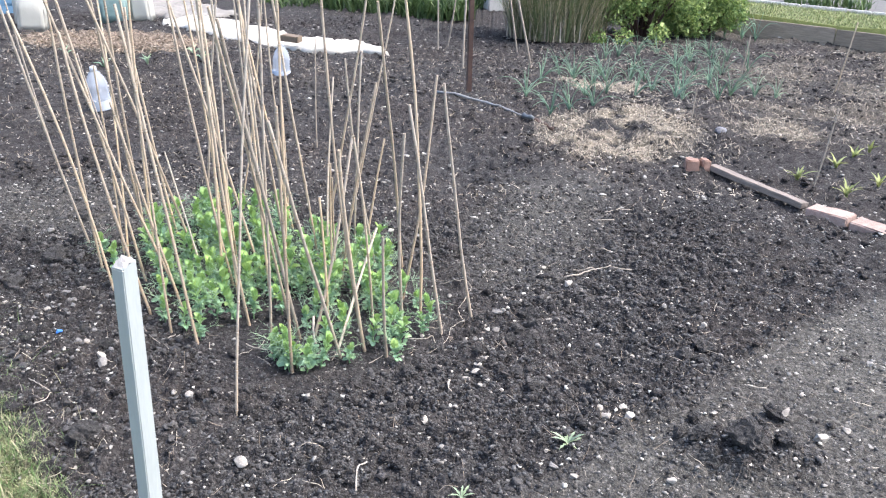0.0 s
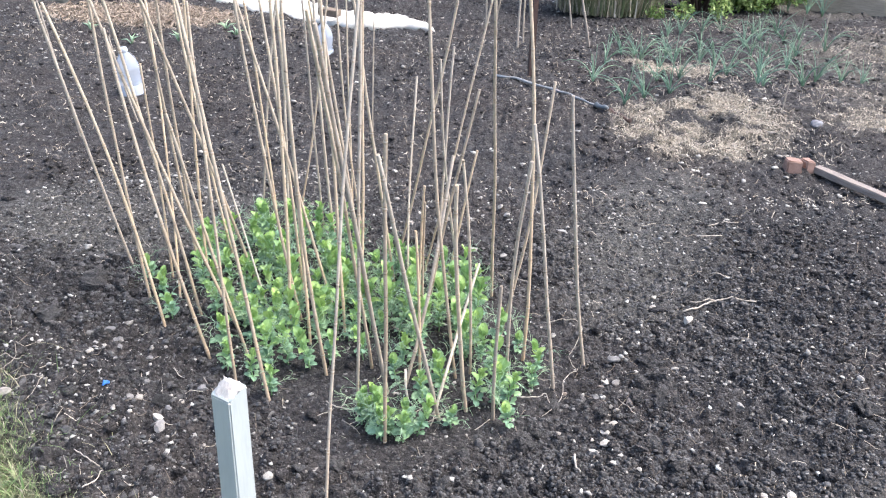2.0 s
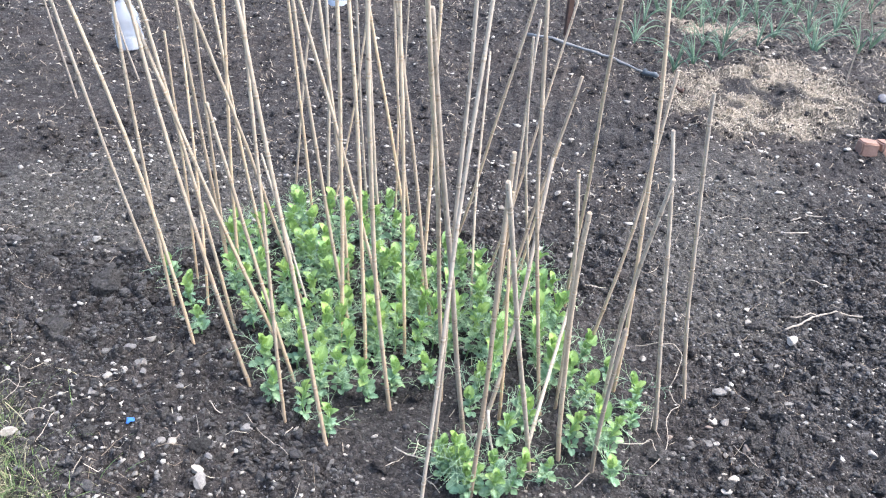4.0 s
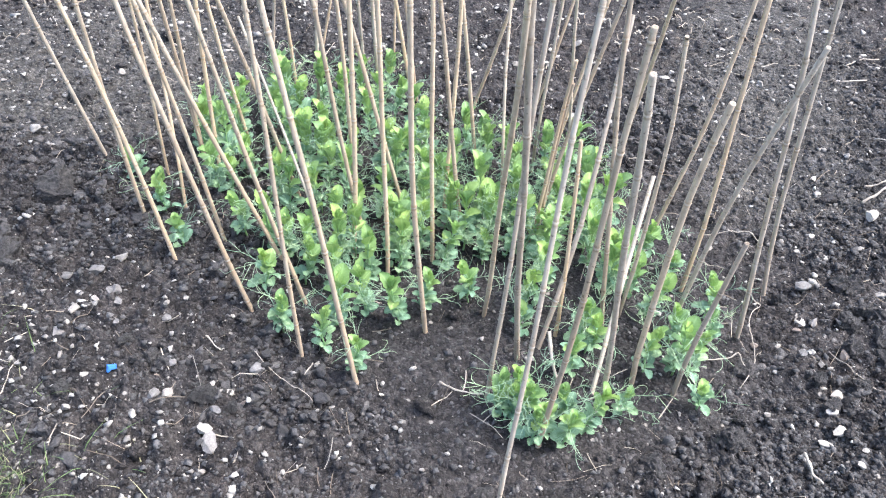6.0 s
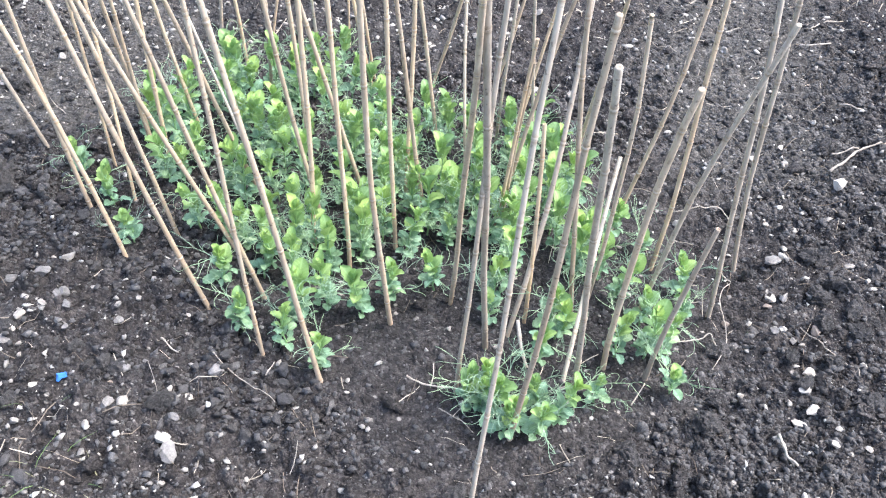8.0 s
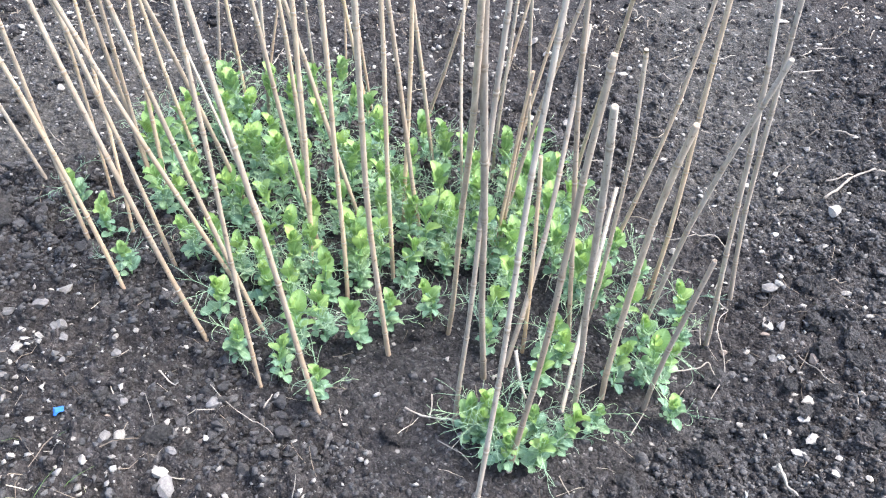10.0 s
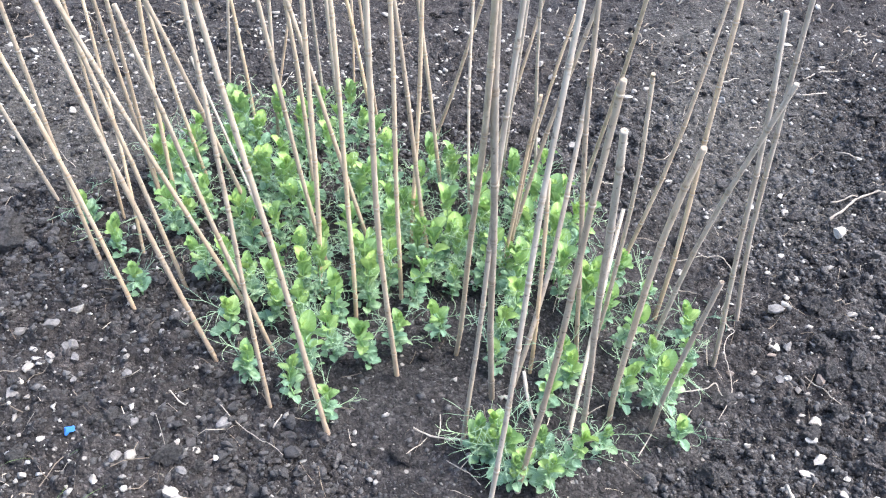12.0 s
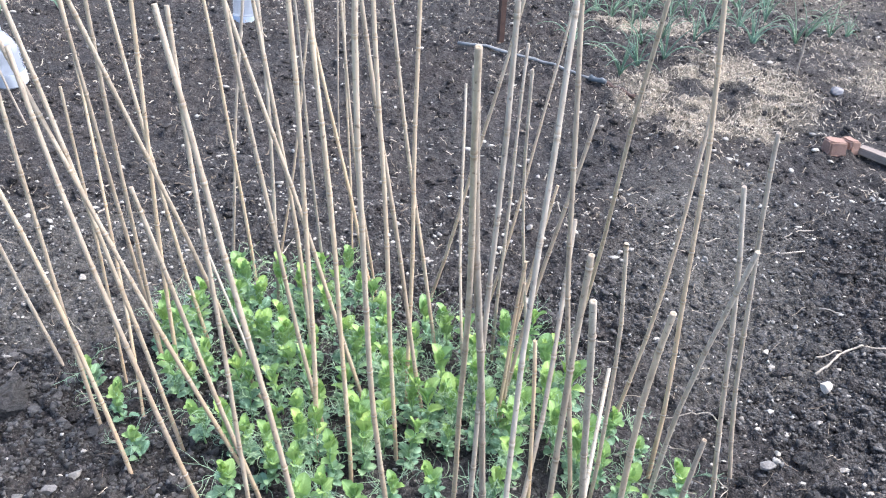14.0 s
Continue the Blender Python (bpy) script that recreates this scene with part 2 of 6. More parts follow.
def pea_leaf_material(name, dark, light, glow):
    """Pea leaf: tone in soft patches, a pale midrib with side veins, and silvery flecks."""
    m, n, l, b = material(name, 0.55)
    colour = ramp(n, l, noise_tex(n, l, 2.2, 3), ((0.32, dark), (0.68, light)))
    c = n.new("ShaderNodeTexCoord")
    sep = n.new("ShaderNodeSeparateXYZ")
    l.new(c.outputs["Object"], sep.inputs[0])

    def calc(op, a, v):
        q = n.new("ShaderNodeMath")
        q.operation = op
        l.new(a, q.inputs[0])
        if hasattr(v, "is_output"):
            l.new(v, q.inputs[1])
        else:
            q.inputs[1].default_value = v
        return q.outputs[0]

    off = calc("ABSOLUTE", sep.outputs[1], 0.0)
    rib = ramp(n, l, off, ((0.0, (1, 1, 1)), (0.055, (0, 0, 0))))
    along = calc("SUBTRACT", sep.outputs[0], calc("MULTIPLY", off, 0.9))
    wave = calc("ABSOLUTE", calc("SINE", calc("MULTIPLY", along, 22.0), 0.0), 0.0)
    side = ramp(n, l, wave, ((0.0, (0.75, 0.75, 0.75)), (0.22, (0, 0, 0))))
    fleck = ramp(n, l, noise_tex(n, l, 19, 3, rough=0.7), ((0.58, (0, 0, 0)), (0.70, (0.6, 0.6, 0.6))))
    veins = mix(n, l, 1.0, mix(n, l, 1.0, rib, side, "LIGHTEN"), fleck, "LIGHTEN")
    pale = tuple(min(0.75, q * 1.25 + 0.08) for q in light)
    colour = mix(n, l, mix(n, l, 1.0, veins, (0.6, 0.6, 0.6), "MULTIPLY"), colour, pale)
    o = n.new("ShaderNodeObjectInfo")
    vary = ramp(n, l, o.outputs["Random"], ((0.0, (0.75, 0.82, 0.92)), (0.5, (0.95, 0.97, 0.97)), (1.0, (1.13, 1.07, 0.95))))
    colour = mix(n, l, 1.0, colour, vary, "MULTIPLY")
    l.new(colour, b.inputs["Base Color"])
    b.inputs["Specular IOR Level"].default_value = 0.3
    t = n.new("ShaderNodeBsdfTranslucent")
    l.new(colour, t.inputs["Color"])
    s = n.new("ShaderNodeMixShader")
    s.inputs[0].default_value = glow
    l.new(b.outputs[0], s.inputs[1])
    l.new(t.outputs[0], s.inputs[2])
    l.new(s.outputs[0], n["Material Output"].inputs["Surface"])
    bump(n, l, b, side, 0.3, 0.03)
    return m


def blade_material(name, stops, glow=0.2):
    """Grass and straw: the tone differs from blade to blade."""
    m, n, l, b = material(name, 0.6)
    g = n.new("ShaderNodeNewGeometry")
    colour = ramp(n, l, g.outputs["Random Per Island"], stops)
    fine = noise_tex(n, l, 60, 3)
    colour = mix(n, l, 1.0, colour, ramp(n, l, fine, ((0.3, (0.7, 0.7, 0.7)), (0.7, (1.2, 1.2, 1.2)))), "MULTIPLY")
    l.new(colour, b.inputs["Base Color"])
    t = n.new("ShaderNodeBsdfTranslucent")
    l.new(colour, t.inputs["Color"])
    s = n.new("ShaderNodeMixShader")
    s.inputs[0].default_value = glow
    l.new(b.outputs[0], s.inputs[1])
    l.new(t.outputs[0], s.inputs[2])
    l.new(s.outputs[0], n["Material Output"].inputs["Surface"])
    return m


def cane_material(name, pale, mid, root):
    """Weathered bamboo: long streaks, blotches, an orange foot in the damp soil."""
    m, n, l, b = material(name, 0.6)
    streak = noise_tex(n, l, 40, 4, stretch=(6, 6, 0.25))
    blotch = noise_tex(n, l, 22, 5)
    colour = ramp(n, l, mix(n, l, 0.5, streak, blotch), ((0.32, mid), (0.6, pale)))
    c = n.new("ShaderNodeTexCoord")
    sep = n.new("ShaderNodeSeparateXYZ")
    l.new(c.outputs["Object"], sep.inputs[0])
    low = ramp(n, l, sep.outputs[2], ((0.0, (1, 1, 1)), (0.35, (0.55, 0.55, 0.55)), (0.85, (0, 0, 0))))
    patch = ramp(n, l, noise_tex(n, l, 5, 3), ((0.36, (0.25, 0.25, 0.25)), (0.60, (0.9, 0.9, 0.9))))
    colour = mix(n, l, mix(n, l, 1.0, low, patch, "MULTIPLY"), colour, root)
    o = n.new("ShaderNodeObjectInfo")
    tone = ramp(n, l, o.outputs["Random"], ((0.0, (0.78, 0.775, 0.77)), (0.35, (0.95, 0.95, 0.95)), (0.7, (1.06, 1.05, 1.03)), (1.0, (1.20, 1.12, 1.0))))
    colour = mix(n, l, 1.0, colour, tone, "MULTIPLY")
    spots = ramp(n, l, noise_tex(n, l, 130, 3), ((0.28, (0.4, 0.38, 0.36)), (0.4, (1, 1, 1))))
    colour = mix(n, l, 1.0, colour, spots, "MULTIPLY")
    joint = n.new("ShaderNodeAttribute")
    joint.attribute_name = "joint"
    ring = ramp(n, l, joint.outputs["Fac"], ((0.1, (1, 1, 1)), (0.55, (0.74, 0.69, 0.62)), (0.9, (1.2, 1.18, 1.15))))
    l.new(mix(n, l, 1.0, colour, ring, "MULTIPLY"), b.inputs["Base Color"])
    b.inputs["Specular IOR Level"].default_value = 0.3
    bump(n, l, b, streak, 0.4, 0.001)
    return m


def clear_plastic(name, colour, rough=0.25, haze=0.55):
    m, n, l, b = material(name, rough)
    b.inputs["Base Color"].default_value = (*colour, 1)
    fine = noise_tex(n, l, 30, 3)
    t = n.new("ShaderNodeBsdfTransparent")
    s = n.new("ShaderNodeMixShader")
    s.inputs[0].default_value = haze
    l.new(t.outputs[0], s.inputs[1])
    l.new(b.outputs[0], s.inputs[2])
    l.new(s.outputs[0], n["Material Output"].inputs["Surface"])
    bump(n, l, b, fine, 0.3, 0.004)
    return m


SOIL = soil_material()
CLOD = plain("clod", (0.042, 0.0412, 0.0412), (0.112, 0.110, 0.108), 0.97, 60, 0.7, 0.003, island=True)
LUMP = plain("dry_soil_lump", (0.040, 0.0385, 0.038), (0.120, 0.115, 0.111), 0.97, 80, 1.0, 0.004, island=True)
DRY_CLOD = plain("drying_clod", (0.026, 0.025, 0.0245), (0.108, 0.103, 0.098), 0.97, 110, 1.0, 0.008, each=0.2)
BUFFSTONE = plain("buff_stone", (0.16, 0.125, 0.10), (0.36, 0.30, 0.25), 0.8, 40, 0.5, 0.002, each=0.2)
STONE = plain("pale_stone", (0.19, 0.178, 0.158), (0.48, 0.458, 0.415), 0.8, 40, 0.3, 0.002, island=True)
CHALK = plain("chalky_flint", (0.20, 0.183, 0.156), (0.47, 0.44, 0.39), 0.75, 30, 0.4, 0.002, each=0.2)
GREYSTONE = plain("grey_stone", (0.10, 0.095, 0.09), (0.26, 0.25, 0.235), 0.85, 40, 0.5, 0.002, each=0.2)
STRAW = blade_material("straw", ((0.0, (0.18, 0.148, 0.115)), (0.5, (0.40, 0.345, 0.27)), (1.0, (0.70, 0.63, 0.51))), 0.1)
FIBRE = blade_material("plant_fibre", ((0.0, (0.09, 0.07, 0.05)), (0.6, (0.25, 0.21, 0.16)), (1.0, (0.52, 0.47, 0.38))), 0.1)
TURF = blade_material("turf", ((0.0, (0.08, 0.145, 0.045)), (0.5, (0.175, 0.27, 0.09)), (0.72, (0.30, 0.30, 0.17)), (1.0, (0.46, 0.41, 0.28))))
REED = blade_material("reed_leaf", ((0.0, (0.08, 0.12, 0.055)), (0.4, (0.17, 0.21, 0.10)), (0.65, (0.30, 0.29, 0.18)), (1.0, (0.46, 0.40, 0.29))))
SHRUB_LEAF = blade_material("shrub_leaf", ((0.0, (0.09, 0.16, 0.045)), (0.6, (0.22, 0.33, 0.10)), (1.0, (0.42, 0.50, 0.18))), 0.3)
WEED_LEAF = blade_material("weed_leaf", ((0.0, (0.035, 0.075, 0.022)), (1.0, (0.11, 0.17, 0.06))), 0.25)
PEA_YOUNG = pea_leaf_material("young_pea_leaf", (0.235, 0.38, 0.110), (0.345, 0.505, 0.170), 0.28)
PEA_OLD = pea_leaf_material("old_pea_leaf", (0.18, 0.318, 0.172), (0.30, 0.455, 0.28), 0.22)
PEA_MID = pea_leaf_material("pea_leaf", (0.22, 0.365, 0.125), (0.335, 0.495, 0.19), 0.27)
PEA_STEM = leaf_material("pea_stem", (0.20, 0.38, 0.16), (0.34, 0.52, 0.26), 0.15)
TENDRIL = leaf_material("pea_tendril", (0.30, 0.46, 0.29), (0.49, 0.64, 0.44), 0.15)
ALLIUM = leaf_material("allium_leaf", (0.13, 0.24, 0.16), (0.27, 0.40, 0.28), 0.12)
LILY = leaf_material("daylily_leaf", (0.27, 0.33, 0.11), (0.46, 0.49, 0.22), 0.2)
GREY_WEED = leaf_material("grey_weed_leaf", (0.18, 0.26, 0.16), (0.33, 0.41, 0.28), 0.15)
CANE_TAN = cane_material("tan_bamboo", (0.52, 0.445, 0.352), (0.335, 0.278, 0.212), (0.50, 0.355, 0.215))
CANE_GREY = cane_material("grey_bamboo", (0.50, 0.445, 0.375), (0.30, 0.262, 0.215), (0.43, 0.335, 0.235))
CANE_JOINT = plain("bamboo_joint", (0.30, 0.255, 0.205), (0.52, 0.46, 0.385), 0.65, 60, 0.4, 0.001, each=0.25)
CANE_PALE = cane_material("pale_bamboo", (0.44, 0.39, 0.33), (0.29, 0.25, 0.205), (0.29, 0.25, 0.205))
CANE_WHITE = cane_material("bleached_bamboo", (0.66, 0.60, 0.50), (0.44, 0.385, 0.31), (0.56, 0.47, 0.35))
DRY = plain("dry_stalk", (0.24, 0.205, 0.165), (0.50, 0.455, 0.385), 0.85, 60, 0.4, 0.001, each=0.25)
PAINT = plain("grey_painted_wood", (0.30, 0.335, 0.325), (0.35, 0.385, 0.375), 0.5, 6, 0.12, 0.001, stretch=(8, 8, 1))
RAW_WOOD = plain("broken_wood", (0.50, 0.44, 0.38), (0.80, 0.76, 0.70), 0.85, 30, 0.6, 0.003, stretch=(4, 4, 1))
OLD_BOARD = plain("weathered_board", (0.20, 0.165, 0.125), (0.37, 0.31, 0.24), 0.85, 8, 0.5, 0.003, stretch=(1, 9, 9), each=0.15)
PALE_BOARD = plain("pale_board", (0.14, 0.115, 0.097), (0.29, 0.245, 0.21), 0.85, 10, 0.5, 0.003, stretch=(1, 9, 9))
BRICK = plain("red_brick", (0.25, 0.165, 0.135), (0.44, 0.345, 0.30), 0.9, 25, 0.6, 0.004, each=0.15)
ORANGE_BRICK = plain("orange_brick", (0.20, 0.12, 0.09), (0.31, 0.20, 0.155), 0.9, 25, 0.6, 0.004, each=0.12)
BUFF_BRICK = plain("buff_brick", (0.13, 0.098, 0.07), (0.21, 0.165, 0.12), 0.9, 25, 0.5, 0.003)
IRON = plain("rusty_iron", (0.045, 0.028, 0.024), (0.10, 0.06, 0.048), 0.7, 20, 0.5, 0.002, metal=0.3)
SHEET = plain("cream_felt", (0.52, 0.485, 0.41), (0.70, 0.67, 0.60), 0.9, 6, 0.5, 0.006)
GREY_SHEET = plain("grey_felt", (0.17, 0.16, 0.145), (0.29, 0.275, 0.25), 0.9, 4, 0.5, 0.006)
HOSE = plain("grey_hose", (0.17, 0.175, 0.172), (0.30, 0.305, 0.30), 0.5, 18, 0.2, 0.001)
HOSE_END = plain("blue_hose_end", (0.06, 0.075, 0.085), (0.12, 0.14, 0.155), 0.5, 18, 0.2, 0.001)
CONCRETE = plain("concrete", (0.095, 0.094, 0.09), (0.15, 0.148, 0.143), 0.9, 8, 0.4, 0.002)
KERB_WHITE = plain("white_kerb", (0.46, 0.455, 0.435), (0.60, 0.595, 0.57), 0.8, 8, 0.3, 0.002)
BOTTLE = clear_plastic("clear_plastic", (0.56, 0.61, 0.68), 0.2, 0.42)
BOTTLE_LABEL = plain("white_label", (0.42, 0.46, 0.52), (0.56, 0.60, 0.65), 0.5, 20, 0.1, 0.001)
BLUE_LABEL = plain("blue_label", (0.38, 0.46, 0.58), (0.50, 0.57, 0.67), 0.5, 20, 0.1, 0.001)
MILKY = clear_plastic("milky_plastic", (0.50, 0.50, 0.45), 0.4, 0.75)
TEAL = plain("teal_plastic", (0.16, 0.25, 0.24), (0.25, 0.35, 0.33), 0.45, 8, 0.1, 0.001)
BLUE_PLASTIC = plain("blue_plastic", (0.035, 0.15, 0.50), (0.06, 0.24, 0.66), 0.4, 40, 0.2, 0.001)
CRATE_BLUE = plain("faded_blue_plastic", (0.11, 0.22, 0.34), (0.17, 0.31, 0.44), 0.5, 8, 0.1, 0.001)
CYAN = plain("cyan_plastic", (0.10, 0.42, 0.46), (0.16, 0.52, 0.55), 0.5, 8, 0.1, 0.001)
BAG = plain("grey_bag", (0.10, 0.10, 0.115), (0.20, 0.205, 0.22), 0.5, 20, 0.4, 0.004)


# ---- building helpers ----
def mesh_of(name, verts, faces, mat, flat=False):
    me = bpy.data.meshes.new(name)
    me.from_pydata([tuple(v) for v in verts], [], faces)
    me.materials.append(mat)
    if not flat:
        me.shade_smooth()
    me.update()
    return me


def joined(name, shapes, counts, mat, flat=False):
    """One mesh from arrays: shapes is a list of (verts n x 3, faces m x k), all of one k."""
    vs, fs, at = [], [], 0
    for v, f in shapes:
        vs.append(v)
        fs.append(f + at)
        at += len(v)
    v, f = np.concatenate(vs), np.concatenate(fs)
    k = f.shape[1]
    me = bpy.data.meshes.new(name)
    me.vertices.add(len(v))
    me.vertices.foreach_set("co", v.astype(np.float32).ravel())
    me.loops.add(f.size)
    me.loops.foreach_set("vertex_index", f.astype(np.int32).ravel())
    me.polygons.add(len(f))
    me.polygons.foreach_set("loop_start", np.arange(0, f.size, k, dtype=np.int32))
    me.materials.append(mat)
    me.update(calc_edges=True)
    if not flat:
        me.shade_smooth()
    return me


def part(name, bm, mat, parent, label="", m=None):
    """Links a bmesh or mesh as one object under a thing or a part."""
    if isinstance(bm, bmesh.types.BMesh):
        me = bpy.data.meshes.new(name)
        bm.to_mesh(me)
        bm.free()
        me.materials.append(mat)
    else:
        me = bm
    ob = new(name, me)
    ob.parent = parent
    if m is not None:
        ob.matrix_local = m
    return tagged(ob, label)


def thing(name, m, label, category, group=""):
    ob = new(name)
    ob.empty_display_size = 0.05
    ob.matrix_world = m
    return tagged(ob, label, category, group)


def box(sx, sy, sz, bevel=0.004, at=(0, 0, 0), jitter=0.0, cuts=0):
    """A box that stands on its base, with soft edges and, if asked, uneven faces."""
    bm = bmesh.new()
    bmesh.ops.create_cube(bm, size=1)
    bmesh.ops.scale(bm, vec=(sx, sy, sz), verts=bm.verts)
    if cuts:
        bmesh.ops.subdivide_edges(bm, edges=[e for e in bm.edges if e.calc_length() > 0.6 * max(sx, sy, sz)], cuts=cuts)
    bmesh.ops.bevel(bm, geom=bm.edges[:] if not cuts else [e for e in bm.edges if e.is_manifold and e.calc_face_angle(0) > 0.5],
                    offset=bevel, segments=2, affect="EDGES")
    for v in bm.verts:
        v.co += Vector((at[0], at[1], at[2] + sz / 2)) + Vector([random.uniform(-jitter, jitter) for _ in range(3)])
    return bm


def tube(points, radii, sides=8, cap=True):
    """Verts and quads of a tube along points."""
    pts = [Vector(p) for p in points]
    vs, fs = [], []
    up = Vector((0.31, 0.87, 0.38))
    for i, p in enumerate(pts):
        d = (pts[min(i + 1, len(pts) - 1)] - pts[max(i - 1, 0)]).normalized()
        a = d.cross(up).normalized()
        b = d.cross(a).normalized()
        for k in range(sides):
            w = 2 * math.pi * k / sides
            vs.append(p + (a * math.cos(w) + b * math.sin(w)) * radii[i])
    for i in range(len(pts) - 1):
        for k in range(sides):
            n = (k + 1) % sides
            fs.append((i * sides + k, i * sides + n, (i + 1) * sides + n, (i + 1) * sides + k))
    if cap:
        fs.append(tuple(range(sides - 1, -1, -1)))
        fs.append(tuple((len(pts) - 1) * sides + k for k in range(sides)))
    return vs, fs


def lathe(profile, sides=20):
    vs, fs = [], []
    for r, z in profile:
        for k in range(sides):
            w = 2 * math.pi * k / sides
            vs.append((r * math.cos(w), r * math.sin(w), z))
    for i in range(len(profile) - 1):
        for k in range(sides):
            n = (k + 1) % sides
            fs.append((i * sides + k, i * sides + n, (i + 1) * sides + n, (i + 1) * sides + k))
    return vs, fs


def pebble_shape(level, seed, rough=0.25, cuts=5, deep=0.45):
    bm = bmesh.new()
    bmesh.ops.create_icosphere(bm, subdivisions=level, radius=1)
    rng = np.random.RandomState(seed)
    v = np.array([p.co[:] for p in bm.verts])
    for _ in range(cuts):
        d = rng.normal(size=3)
        d /= np.linalg.norm(d)
        cut = rng.uniform(deep, 0.85)
        over = np.clip(v @ d - cut, 0, None)
        v -= over[:, None] * d
    v *= 1 + rough * rng.uniform(-1, 1, (len(v), 1)) * 0.5
    f = np.array([[q.index for q in p.verts] for p in bm.faces])
    bm.free()
    return v, f


def turns(rng, count):
    """Random rotation matrices."""
    q = rng.normal(size=(count, 4))
    q /= np.linalg.norm(q, axis=1)[:, None]
    w, x, y, z = q.T
    return np.stack([np.stack([1 - 2 * (y * y + z * z), 2 * (x * y - z * w), 2 * (x * z + y * w)], -1),
                     np.stack([2 * (x * y + z * w), 1 - 2 * (x * x + z * z), 2 * (y * z - x * w)], -1),
                     np.stack([2 * (x * z - y * w), 2 * (y * z + x * w), 1 - 2 * (x * x + y * y)], -1)], 1)


def scatter(name, shapes, xy, sizes, mat, rng, label, category, sink=0.3, squash=(1, 1, 0.75), flat=False):
    """Many small pieces strewn on the ground as one mesh."""
    z = height(xy[:, 0], xy[:, 1])
    rot = turns(rng, len(xy))
    pieces = []
    pick = rng.randint(0, len(shapes), len(xy))
    form = rng.uniform(0.65, 1.2, (len(xy), 3)) * np.array(squash)
    for k, (v, f) in enumerate(shapes):
        on = np.where(pick == k)[0]
        if not len(on):
            continue
        w = (v[None] @ rot[on].transpose(0, 2, 1)) * (sizes[on, None, None] * form[on][:, None, :])
        w[:, :, 0] += xy[on, 0][:, None]
        w[:, :, 1] += xy[on, 1][:, None]
        w[:, :, 2] += (z[on] + sizes[on] * form[on, 2] * (1 - 2 * sink))[:, None]
        idx = f[None] + (np.arange(len(on)) * len(v))[:, None, None]
        pieces.append((w.reshape(-1, 3), idx.reshape(-1, f.shape[1])))
    return tagged(new(name, joined(name, pieces, None, mat, flat)), label, category, kind="stuff")


def blades(name, roots, lengths, widths, leans, mat, rng, parent=None, bend=0.5, segs=3):
    """Thin bent blades, each a folded strip that tapers to its tip. leans: unit ways in plan, with how far they lean."""
    n = len(roots)
    side = np.stack([-leans[:, 1], leans[:, 0], np.zeros(n)], 1)
    side /= np.linalg.norm(side, axis=1)[:, None] + 1e-9
    vs = np.zeros((n, (segs + 1) * 2, 3))
    for s in range(segs + 1):
        t = s / segs
        mid = roots.copy()
        mid[:, :2] += leans * (lengths * (t * 0.5 + t * t * bend))[:, None]
        mid[:, 2] += lengths * (t - 0.35 * bend * t * t * np.linalg.norm(leans, axis=1))
        w = widths * (1 - 0.85 * t ** 1.5) / 2
        vs[:, 2 * s] = mid - side * w[:, None]
        vs[:, 2 * s + 1] = mid + side * w[:, None]
    base = np.array([[2 * s, 2 * s + 1, 2 * s + 3, 2 * s + 2] for s in range(segs)])
    f = base[None] + (np.arange(n) * (segs + 1) * 2)[:, None, None]
    return joined(name, [(vs.reshape(-1, 3), f.reshape(-1, 4))], None, mat)


def ways(rng, n, low, high):
    a, r = rng.uniform(0, 2 * math.pi, n), rng.uniform(low, high, n)
    return np.stack([np.cos(a) * r, np.sin(a) * r], 1)


# ---- the ground: one sheet to the horizon, fine where the camera passes ----
def graded(low, high, fine, edge_low, edge_high, grow=1.035, far=260.0):
    inner = list(np.arange(low, high, fine))
    up, step = [inner[-1]], fine
    while up[-1] < edge_high:
        step = min(step * grow, 0.034)
        up.append(up[-1] + step)
    while up[-1] < far:
        step *= 1.6
        up.append(up[-1] + step)
    down, step = [inner[0]], fine
    while down[-1] > edge_low:
        step = min(step * grow, 0.034)
        down.append(down[-1] - step)
    while down[-1] > -far:
        step *= 1.6
        down.append(down[-1] - step)
    return np.array(down[:0:-1] + inner + up[1:])


gx, gy = graded(-2.0, 1.2, 0.0076, -5.2, 4.6), graded(1.85, 3.7, 0.0076, 0.0, 10.4)
GX, GY = np.meshgrid(gx, gy)
gz = height(GX, GY)
nx, ny = len(gx), len(gy)
cell = np.arange(nx * ny).reshape(ny, nx)
quads = np.stack([cell[:-1, :-1], cell[:-1, 1:], cell[1:, 1:], cell[1:, :-1]], -1).reshape(-1, 4)
ground_mesh = joined("ground", [(np.stack([GX, GY, gz], -1).reshape(-1, 3), quads)], None, SOIL)
dry_layer = ground_mesh.attributes.new("dry", "FLOAT", "POINT")
dry_layer.data.foreach_set("value", (path_share(GX, GY) * (0.52 + 0.38 * value_noise(GX, GY, 0.3, 77))).astype(np.float32).ravel())
chaff_layer = ground_mesh.attributes.new("chaff", "FLOAT", "POINT")
chaff_layer.data.foreach_set("value", np.clip(0.9 * straw_right(GX, GY) + 0.9 * straw_left(GX, GY) + 0.22 * smooth(1.9, 2.8, GX) * smooth(5.6, 6.6, GY) * smooth(0.4, 0.7, value_noise(GX, GY, 0.4, 95)), 0, 1).astype(np.float32).ravel())
sward_layer = ground_mesh.attributes.new("sward", "FLOAT", "POINT")
sward_layer.data.foreach_set("value", ((1 - smooth(-0.10, 0.04, GX + GY - 0.68)) * (1 - smooth(-0.7, -0.4, GX)) * 0.9).astype(np.float32).ravel())
tagged(new("ground", ground_mesh), "dark crumbly garden soil with dry trodden patches", "soil", kind="structure")

